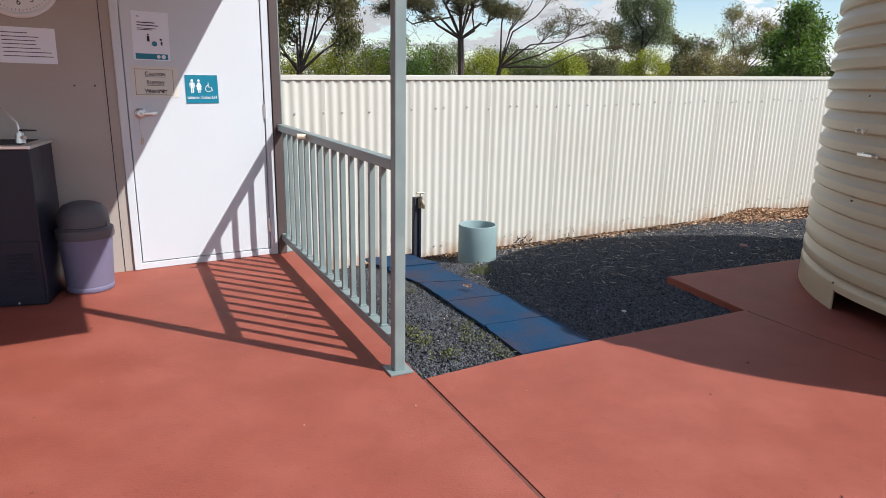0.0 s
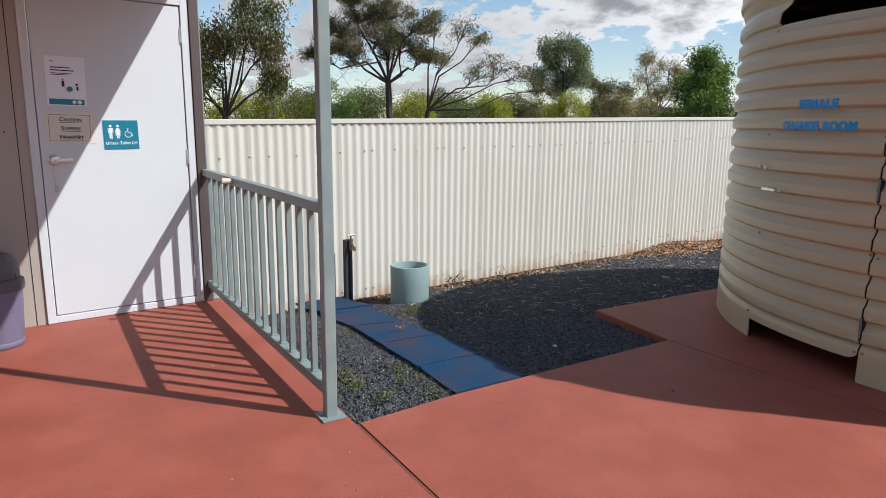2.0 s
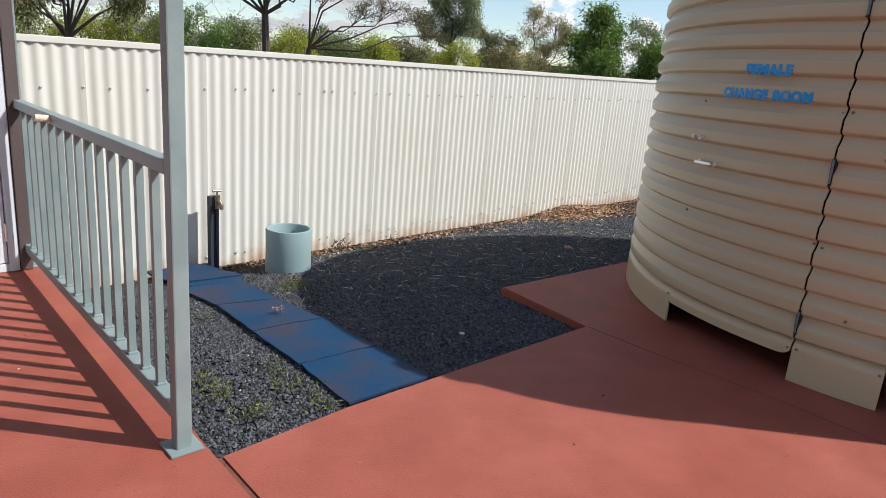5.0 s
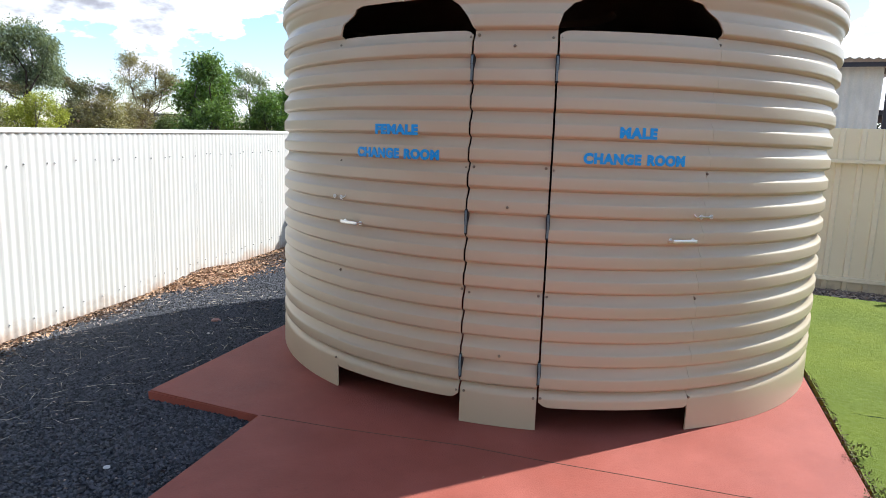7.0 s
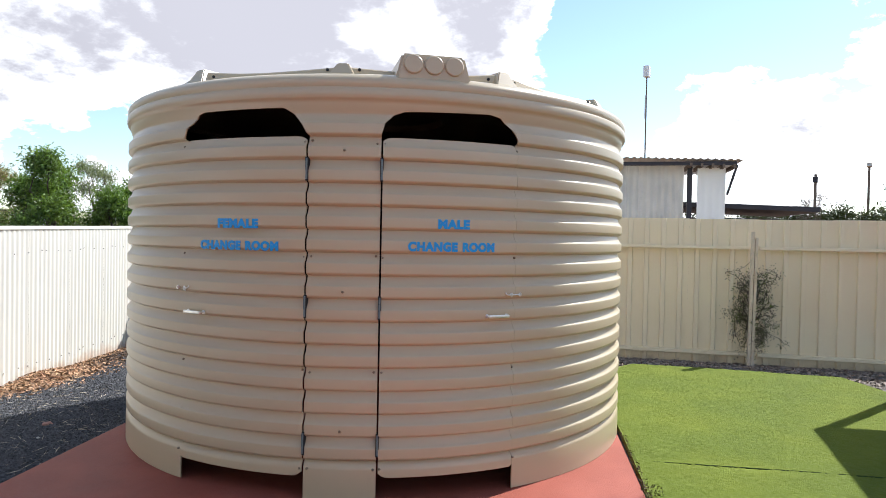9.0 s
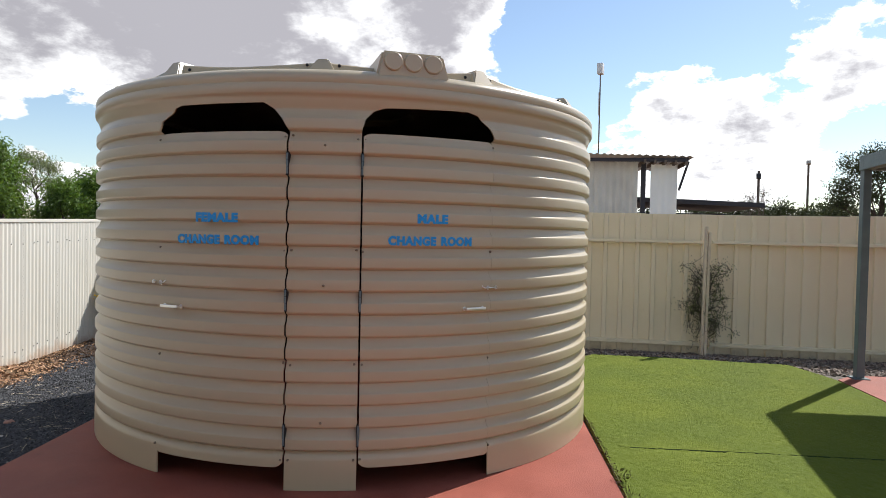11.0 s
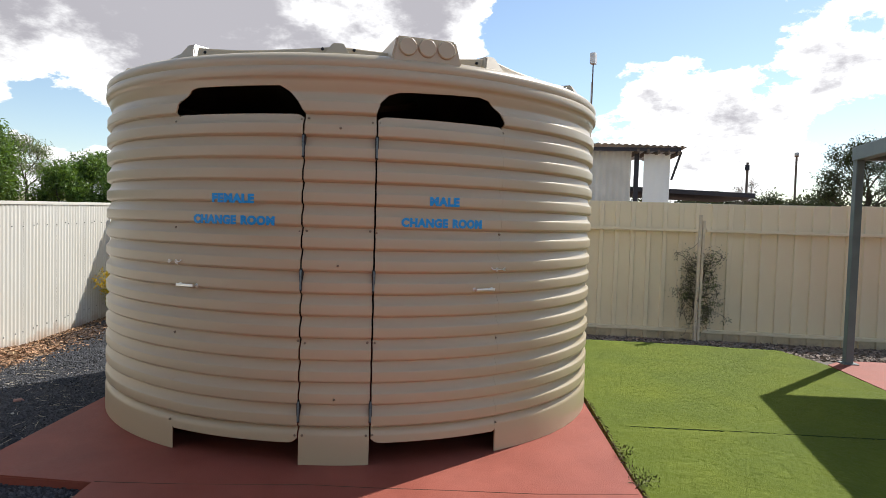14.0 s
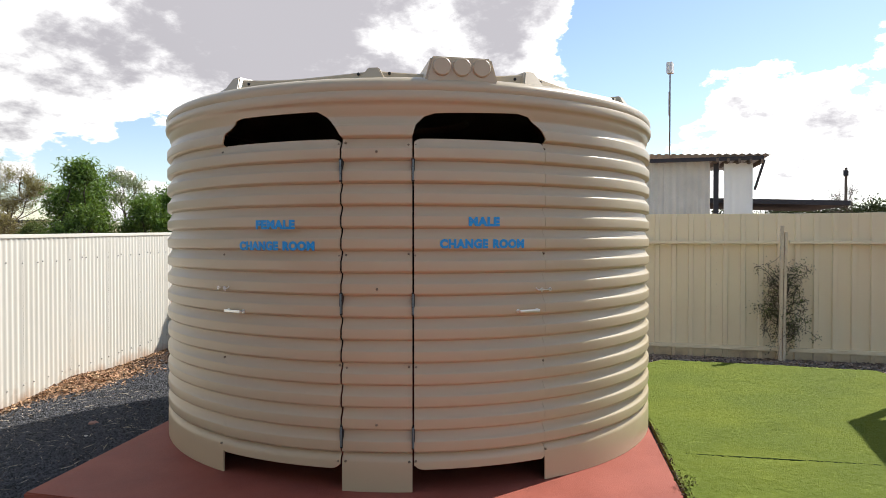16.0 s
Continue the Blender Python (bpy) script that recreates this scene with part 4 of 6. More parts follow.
# ---- distant shed and poles ----
def make_shed():
    shed = thing("shed", pose(15.5, 3.4, 0, 0, 0, -69.7), "old white corrugated iron shed with a low tin roof", "shed")
    bm = bmesh.new()
    sheet(bm, [-4.5 + 0.02 * i for i in range(172)], lambda x: 0.016 * math.sin(2 * math.pi * x / 0.152) - 0.02 * (math.sin(x * 5.1) > 0.8), -0.25, 3.04, 0.004)
    part("wall", bm, "zinc", shed, "rusty corrugated iron wall")
    bm = bmesh.new()
    sheet(bm, [-0.80 + 0.02 * i for i in range(30)], lambda x: 0.004 * math.sin(2 * math.pi * x / 0.15), -0.25, 2.99, 0.004)
    part("panel", bm, "white_print", shed, "white painted sheet panel")
    for x in (-0.95,):
        bm = bmesh.new()
        box(bm, x - 0.05, x + 0.05, 0.02, 0.10, -0.25, 3.02)
        part("post", bm, "stake", shed)
    bm = bmesh.new()
    sheet(bm, [-4.7 + 0.019 * i for i in range(252)], lambda x: 0.014 * math.sin(2 * math.pi * x / 0.152), 0, 2.9, 0.004)
    roof = part("roof", bm, "zinc", shed, "weathered corrugated roof")
    roof.matrix_basis = Matrix.Translation((0, -0.35, 3.13)) @ Matrix.Rotation(radians(1.6), 4, "Y") @ Matrix.Rotation(radians(-91), 4, "X")
    bm = bmesh.new()
    box(bm, -4.6, -0.05, -0.30, -0.25, 3.02, 3.10)
    part("fascia", bm, "stake", shed)
    for k in range(5):
        bm = bmesh.new()
        x = -1.0 + k * 0.22
        box(bm, x, x + 0.05, -0.33, 0.8, 2.99 - 0.01 * k, 3.07 - 0.01 * k)
        part("rafter", bm, "bark", shed)
    bm = bmesh.new()
    tube(bm, [(-0.20, -0.1, 2.40), (-0.04, -0.25, 3.02)], 0.025, 6)
    part("brace", bm, "stake", shed)
    bm = bmesh.new()
    box(bm, -1.2, 1.95, 1.2, 4.5, 2.17, 2.28, 0, Matrix.Rotation(radians(2), 4, "Y"))
    part("lean_to_roof", bm, "stake", shed, "dark low lean-to roof")
    bm = bmesh.new()
    box(bm, -1.2, 1.6, 3.0, 3.1, -0.25, 2.0)
    part("back_wall", bm, "stake", shed)


def pole(bearing, dist, height, radius, name, label):
    a = radians(bearing)
    p = thing(name, pose(dist * math.sin(a), 1.0 + dist * math.cos(a), -0.25), label, "pole")
    bm = bmesh.new()
    tube(bm, [(0, 0, 0), (0, 0, height)], [radius, radius * 0.8], 10)
    part("shaft", bm, "bark", p)
    return p


# ---- trees ----
def leaf_cloud(name, mat, centres, radii, count, length, droop, seed, parent=None, width=0.42, squash=0.8):
    """Many small pointed leaves, gathered in twigs inside lobes."""
    rng = np.random.default_rng(seed)
    centres, radii = np.array(centres, float), np.array(radii, float)
    twigs = max(4, count // 14)
    w = radii**2 / (radii**2).sum()
    pick = rng.choice(len(centres), twigs, p=w)
    d = rng.normal(size=(twigs, 3))
    d /= np.linalg.norm(d, axis=1, keepdims=True)
    r = rng.uniform(0.15, 1.0, (twigs, 1)) ** 0.5
    tw = centres[pick] + d * r * radii[pick, None] * (1, 1, squash)
    own = rng.integers(0, twigs, count)
    p = tw[own] + rng.normal(size=(count, 3)) * length * (1.15, 1.15, 1.15 + droop)
    way = rng.normal(size=(count, 3)) + d[own] * 0.8
    way[:, 2] -= droop * 1.6
    way /= np.linalg.norm(way, axis=1, keepdims=True)
    way *= length * rng.uniform(0.6, 1.35, (count, 1))
    side = np.cross(way, rng.normal(size=(count, 3)))
    side *= (np.linalg.norm(way, axis=1) / np.maximum(np.linalg.norm(side, axis=1), 1e-6))[:, None] * width / 2
    v = np.stack([p, p + way * 0.45 + side, p + way, p + way * 0.45 - side], 1).reshape(-1, 3)
    me = bpy.data.meshes.new(name)
    me.from_pydata(v.tolist(), [], np.arange(4 * count).reshape(-1, 4).tolist())
    me.materials.append(M[mat])
    ob = new(name, me)
    if parent:
        ob.parent = parent
    return ob


def make_tree(bearing, dist, top, width, mat, leaves, length, seed, label, name="tree", crown=0.45, lobes=9, droop=0.3, trunk=0.09, bare=0, lean=0.0, squash=0.75, lobe=0.30):
    """top: height of the crown above the slab; width of the crown in metres; crown: share of the height that carries leaves."""
    rng = random.Random(seed)
    a = radians(bearing)
    t = thing(name, pose(0.2 + dist * math.sin(a), 0.2 + dist * math.cos(a), -0.25), label, name, "bushes beyond the fences" if name == "bush" else "trees beyond the fences")
    height = top + 0.25
    z0 = height * (1 - crown)
    centres, radii = [], []
    for k in range(lobes):
        u = (k + 0.5) / lobes
        ang = k * 2.4 + rng.uniform(-0.5, 0.5)
        z = z0 + (height - z0) * (0.12 + 0.76 * u)
        shape = math.sin(math.pi * (0.15 + 0.75 * u)) ** 0.6
        rr = width / 2 * rng.uniform(0.35, 0.80) * shape
        centres.append(Vector((rr * math.cos(ang) + lean * u, rr * math.sin(ang), z)))
        radii.append(width * lobe * rng.uniform(0.65, 1.1) * 0.8)
    bm = bmesh.new()
    fork = Vector((rng.uniform(-0.1, 0.1) + lean * 0.3, rng.uniform(-0.1, 0.1), z0 * 0.75 + 0.1))
    if name == "tree":
        tube(bm, [(0, 0, 0), fork * 0.5 + Vector((rng.uniform(-0.08, 0.08), 0, 0)), fork], [trunk, trunk * 0.85, trunk * 0.7], 8, False)
    else:
        fork = Vector((0, 0, 0.1))
    for c in centres:
        mid = fork.lerp(c, 0.5) + Vector((rng.uniform(-0.2, 0.2), rng.uniform(-0.2, 0.2), rng.uniform(-0.05, 0.25)))
        tube(bm, [fork, mid, c], [trunk * 0.5, trunk * 0.32, trunk * 0.12], 6, False)
        for _ in range(5):
            e = c + Vector((rng.gauss(0, 1), rng.gauss(0, 1), rng.gauss(0.3, 0.8))) * width * 0.13
            tube(bm, [mid.lerp(c, rng.uniform(0.3, 0.9)), c.lerp(e, 0.5) + Vector((0, 0, 0.06)), e], [trunk * 0.16, trunk * 0.1, trunk * 0.04], 4, False)
    for _ in range(bare):
        ang = rng.uniform(0, 6.283)
        c = rng.choice(centres)
        e = c + Vector((math.cos(ang), math.sin(ang), rng.uniform(0.1, 1.1))) * width * rng.uniform(0.2, 0.38)
        m = c.lerp(e, 0.5) + Vector((0, 0, rng.uniform(-0.15, 0.1)))
        tube(bm, [c, m, e], [trunk * 0.2, trunk * 0.12, trunk * 0.04], 4, False)
        for _ in range(3):
            q = m.lerp(e, rng.uniform(0.1, 0.8))
            tube(bm, [q, q + Vector((rng.uniform(-0.3, 0.3), rng.uniform(-0.3, 0.3), rng.uniform(0.05, 0.4)))], [trunk * 0.08, trunk * 0.03], 4, False)
    part("trunk", bm, "bark", t)
    leaf_cloud("crown", mat, centres, radii, int(leaves * (1.5 if name == "tree" else 2.3)), length, droop, seed, t, squash=squash)
    return t


def make_gum(bearing, dist, base, lobes, mat, label, leaves=60, leaf=0.05, droop=0.6, trunk=0.07, fork=0.45, wiry=0, seed=1, shoots=7, slim=0.36):
    """A tree with limbs that fork to every lobe of its crown; lobes are (sideways, height above the slab, radius) in metres."""
    rng = random.Random(seed)
    a = radians(bearing)
    t = thing("tree", pose(0.2 + dist * math.sin(a), 0.2 + dist * math.cos(a), -0.25, 0, 0, -bearing), label, "tree", "trees beyond the fences")
    wob = lambda w: Vector((rng.uniform(-w, w), rng.uniform(-w, w), rng.uniform(-w, w)))
    bm = bmesh.new()
    low = min(h - r for _, h, r in lobes)
    mean = sum(x for x, _, _ in lobes) / len(lobes)
    foot = Vector((base, 0, 0))
    crotch = Vector((base + (mean - base) * fork, 0, max(0.6, (low + 0.25) * 0.9)))
    tube(bm, [foot, foot.lerp(crotch, 0.5) + wob(0.05), crotch], [trunk * 1.15, trunk, trunk * 0.85], 8, False)
    tips = []
    for x, h, r in lobes:
        c = Vector((x, rng.uniform(-0.5, 0.5), h + 0.25))
        b1, b2 = crotch.lerp(c, 0.35) + wob(0.20), crotch.lerp(c, 0.7) + wob(0.16)
        b1.z += 0.05
        tube(bm, [crotch, b1, b2, c], [trunk * 0.42, trunk * 0.32, trunk * 0.22, trunk * 0.12], 6, False)
        for _ in range(shoots):
            d = wob(1.0)
            d.z = abs(d.z) * 0.9 - 0.25
            e = c + d.normalized() * r * rng.uniform(0.45, 1.0)
            s0 = b2.lerp(c, rng.uniform(0.1, 1.0))
            mid = s0.lerp(e, 0.5) + wob(0.06)
            tube(bm, [s0, mid, e], [trunk * 0.16, trunk * 0.11, trunk * 0.05], 4, False)
            tips += [e, mid.lerp(e, 0.55) + wob(r * 0.22)]
            for _ in range(3):
                g = mid.lerp(e, rng.uniform(0.2, 1.0)) + wob(r * 0.38)
                tube(bm, [mid.lerp(e, 0.6), g], [trunk * 0.06, trunk * 0.025], 3, False)
                tips.append(g)
        for _ in range(wiry):
            q = b2.lerp(c, rng.uniform(0.2, 1.0))
            e = q + Vector((rng.uniform(-1, 1), rng.uniform(-0.6, 0.6), rng.uniform(-0.3, 1.0))) * r * 1.35
            m = q.lerp(e, 0.5) + wob(0.10)
            tube(bm, [q, m, e], [trunk * 0.12, trunk * 0.08, trunk * 0.025], 4, False)
            for _ in range(3):
                g = m.lerp(e, rng.uniform(0, 0.9))
                tube(bm, [g, g + wob(0.22) + Vector((0, 0, 0.10))], [trunk * 0.05, trunk * 0.02], 3, False)
    part("trunk", bm, "bark_dark", t)
    rs = np.random.default_rng(seed)
    tip = np.array([tuple(v) for v in tips])
    n = len(tip) * leaves
    own = np.repeat(np.arange(len(tip)), leaves)
    spread = leaf * rs.uniform(0.9, 2.1, (len(tip), 1))
    p = tip[own] + np.clip(rs.normal(size=(n, 3)), -1.6, 1.6) * spread[own] * (1.0, 1.0, 0.75 + droop)
    p[:, 2] -= droop * leaf * rs.uniform(0, 2.2, n)
    way = rs.normal(size=(n, 3))
    way[:, 2] -= droop * 2.2
    way *= leaf * rs.uniform(0.6, 1.3, (n, 1)) / np.linalg.norm(way, axis=1, keepdims=True)
    side = np.cross(way, rs.normal(size=(n, 3)))
    side *= (np.linalg.norm(way, axis=1) / np.maximum(np.linalg.norm(side, axis=1), 1e-6))[:, None] * slim / 2
    v = np.stack([p, p + way * 0.45 + side, p + way, p + way * 0.45 - side], 1).reshape(-1, 3)
    me = bpy.data.meshes.new("crown")
    me.from_pydata(v.tolist(), [], np.arange(4 * n).reshape(-1, 4).tolist())
    me.materials.append(M[mat])
    new("crown", me).parent = t
    return t


def make_house_far(bearing, dist):
    a = radians(bearing)
    h = thing("house", pose(dist * math.sin(a), dist * math.cos(a), -0.3, 0, 0, -bearing + 8), "small distant house with a flat dark roof", "house")
    for name, mat, b in (("wall", "white_print", (-2.2, 2.4, 0, 5, 0, 2.9)), ("roof", "stake", (-2.9, 3.0, -0.5, 5.5, 2.9, 3.15)), ("wing", "brick", (-8.5, -2.2, 1, 6, 0, 2.6)), ("wing_roof", "stake", (-8.9, -2.2, 0.6, 6.4, 2.6, 2.75))):
        bm = bmesh.new()
        box(bm, *b)
        part(name, bm, mat, h)


# ---- small things by the fence ----
def make_mats():
    rows = [((0.818, 3.507), (0.431, 3.284)), ((0.621, 3.852), (0.242, 3.660)), ((0.375, 4.253), (0.019, 4.082)), ((0.140, 4.664), (-0.201, 4.564)), ((-0.100, 5.200), (-0.470, 5.020)), ((-0.10, 5.31), (-0.50, 5.15)), ((-0.36, 5.64), (-0.74, 5.46))]
    rng = random.Random(5)
    for k, ((a, b), (c, d)) in enumerate(zip(rows, rows[1:])):
        a, b, c, d = [Vector(p) for p in (a, b, c, d)]
        bm = bmesh.new()
        n = 10
        up = 0.0 if k != 5 else 0.012
        grid = []
        for i in range(n + 1):
            row = []
            for j in range(n + 1):
                u, v = 0.012 + 0.976 * i / n, 0.012 + 0.976 * j / n
                p = a.lerp(b, u).lerp(c.lerp(d, u), v)
                p = p + Vector((rng.uniform(-1, 1), rng.uniform(-1, 1))) * (0.004 if i in (0, n) or j in (0, n) else 0)
                wave = 0.0015 * math.sin(u * 5 + k) * math.sin(v * 4 + 2 * k)
                curl = 0.12 * max(0, v - 0.55) ** 1.5 if k == 5 else 0.004 * abs(2 * v - 1) ** 4
                row.append(bm.verts.new((p.x, p.y, max(ground_z(p.x, p.y), -0.06 if k == 0 else -1) + 0.024 + wave + curl + up)))
            grid.append(row)
        for i in range(n):
            for j in range(n):
                bm.faces.new((grid[i][j], grid[i + 1][j], grid[i + 1][j + 1], grid[i][j + 1]))
        low = bmesh.ops.extrude_face_region(bm, geom=bm.faces[:])
        bmesh.ops.translate(bm, verts=[v for v in low["geom"] if isinstance(v, bmesh.types.BMVert)], vec=(0, 0, -0.012))
        ob = finish("floor_mat", bm, "mat_blue")
        tagged(ob, "worn blue rubber mat lying on the gravel" if k < 4 else "blue rubber mat folded up towards the tap", "mat", "row of rubber mats")


def make_pipe():
    p = thing("concrete_pipe", pose(0.195, 5.535, -0.20), "short upright grey-green pipe section on the gravel", "pipe")
    bm = bmesh.new()
    lathe(bm, [(0.158, 0.0), (0.160, 0.01), (0.158, 0.20), (0.160, 0.335), (0.156, 0.345), (0.143, 0.345), (0.139, 0.338), (0.139, 0.0)], 48)
    part("barrel", bm, "pipe", p, smooth=True)
    bm = bmesh.new()
    lathe(bm, [(0.14, 0.16), (0.08, 0.18), (0, 0.175)], 24)
    part("soil", bm, "soil", p, "dry soil filling")


def make_tap():
    t = thing("garden_tap", FENCE @ pose(-3.82, -0.15, -0.235), "brass garden tap on a dark stake", "tap")
    bm = bmesh.new()
    box(bm, -0.035, 0.028, 0.0, 0.045, 0, 0.575, 0.003)
    part("stake", bm, "stake", t)
    bm = bmesh.new()
    tube(bm, [(0.012, -0.012, 0.05), (0.012, -0.012, 0.50)], 0.011, 8)
    part("riser_pipe", bm, "dark_metal", t)
    bm = bmesh.new()
    tube(bm, [(0.012, -0.012, 0.49), (0.012, -0.012, 0.585)], [0.017, 0.020], 10)
    tube(bm, [(0.012, -0.012, 0.545), (0.012, -0.05, 0.548), (0.012, -0.07, 0.525), (0.012, -0.072, 0.495)], [0.014, 0.015, 0.013, 0.012], 10)
    body = part("tap_body", bm, "brass", t, smooth=True)
    bm = bmesh.new()
    tube(bm, [(0.012, -0.012, 0.58), (0.012, -0.012, 0.615)], 0.007, 8)
    tube(bm, [(-0.022, -0.012, 0.615), (0.046, -0.012, 0.615)], [0.008, 0.008], 8)
    part("tap_handle", bm, "brass", body)


# ---- things on the verandah ----
def make_bin():
    b = thing("rubbish_bin", pose(-2.185, 3.985, 0.001, 0, 0, 20), "mauve plastic bin with a grey domed swing lid", "bin")
    bm = bmesh.new()
    lathe(bm, [(0, 0.004), (0.128, 0.002), (0.134, 0.012), (0.134, 0.03), (0.131, 0.036), (0.133, 0.045), (0.150, 0.36), (0.146, 0.362), (0.13, 0.05), (0, 0.05)], 40)
    part("body", bm, "bin", b, smooth=True)
    bm = bmesh.new()
    lathe(bm, [(0.149, 0.330), (0.160, 0.332), (0.163, 0.355), (0.160, 0.385), (0.150, 0.392), (0.142, 0.395), (0.141, 0.44), (0.130, 0.49), (0.105, 0.525), (0.06, 0.542), (0, 0.546)], 40)
    lid = part("lid", bm, "bin_lid", b, "grey domed lid", smooth=True)
    bm = bmesh.new()
    for k in range(9):
        ang = radians(-55 + 110 * k / 8)
    tube(bm, [(0.1415 * math.cos(a), 0.1415 * math.sin(a), 0.402) for a in [radians(-120 + 100 * k / 12) for k in range(13)]], 0.0022, 5)
    tube(bm, [((0.143 - 0.11 * (k / 8) ** 2.2) * math.cos(radians(-22)), (0.143 - 0.11 * (k / 8) ** 2.2) * math.sin(radians(-22)), 0.402 + 0.135 * k / 8) for k in range(9)], 0.0022, 5)
    part("flap_edge", bm, "ink", lid)


def make_fountain():
    f = thing("drinking_fountain", pose(-2.244, 3.668, 0.0, 0, 0, 18.6), "dark navy drinking fountain with a steel top", "fountain")
    bm = bmesh.new()
    box(bm, -0.42, 0.0, 0.0, 0.42, 0.004, 0.885, 0.006)
    part("cabinet", bm, "dark_metal", f)
    bm = bmesh.new()
    box(bm, -0.405, -0.015, -0.006, -0.0005, 0.03, 0.375, 0.002)
    panel = part("front_panel", bm, "dark_metal", f)
    for x0, x1 in ((-0.36, -0.225), (-0.185, -0.05)):
        for k in range(9):
            z = 0.12 + 0.022 * k
            bm = bmesh.new()
            box(bm, x0, x1, -0.013, -0.006, z, z + 0.009, 0.003)
            part("louvre", bm, "dark_metal", panel)
    for x, z in ((-0.21, 0.40), (-0.15, 0.02)):
        bm = bmesh.new()
        tube(bm, [(x, -0.010, z), (x, 0.0, z)], 0.006, 8)
        part("screw", bm, "chrome", f)
    bm = bmesh.new()
    box(bm, -0.43, 0.008, -0.008, 0.43, 0.8855, 0.906, 0.004)
    top = part("steel_top", bm, "chrome", f, "stainless steel basin top")
    bm = bmesh.new()
    box(bm, -0.38, -0.05, 0.05, 0.36, 0.905, 0.909)
    part("basin", bm, "stake", top)
    bm = bmesh.new()
    tube(bm, [(-0.05, 0.06, 0.915), (-0.05, 0.06, 0.975), (-0.06, 0.07, 1.02), (-0.13, 0.10, 1.105), (-0.17, 0.12, 1.135), (-0.22, 0.14, 1.14), (-0.26, 0.16, 1.11), (-0.275, 0.165, 1.06)], 0.0055, 8)
    part("gooseneck", bm, "chrome", f, smooth=True)
    bm = bmesh.new()
    tube(bm, [(-0.05, 0.06, 0.915), (-0.05, 0.06, 0.97)], [0.026, 0.019], 12)
    tube(bm, [(-0.05, 0.06, 0.945), (-0.02, 0.03, 0.945)], 0.012, 8)
    valve = part("valve", bm, "chrome", f, smooth=True)
    bm = bmesh.new()
    tube(bm, [(-0.05, 0.06, 0.983), (0.035, 0.05, 0.983)], [0.006, 0.004], 8)
    part("lever", bm, "ink", valve)


def wall_card(name, mat, x0, x1, z0, z1, y, label, category, tilt=0.0):
    """A thin card on the wall or door; its parts are laid out from its lower left corner."""
    c = thing(name, WALL @ pose(x0, y, z0, 0, tilt, 0), label, category)
    bm = bmesh.new()
    box(bm, 0, x1 - x0, -0.0015, 0.0, 0, z1 - z0)
    part("sheet", bm, mat, c)
    return c


def bars(parent, rows, mat, y=-0.0022):
    for x0, x1, z0, z1 in rows:
        bm = bmesh.new()
        box(bm, x0, x1, y - 0.0004, y + 0.0007, z0, z1)
        part("print", bm, mat, parent)


def words(parent, text, size, x, z, mat, bold=0.0, y=-0.0022):
    ob = new("print", text_mesh(text, size, mat, "print", 0.0003, bold))
    ob.parent = parent
    ob.matrix_basis = pose(x, y, z, 90)
    return ob


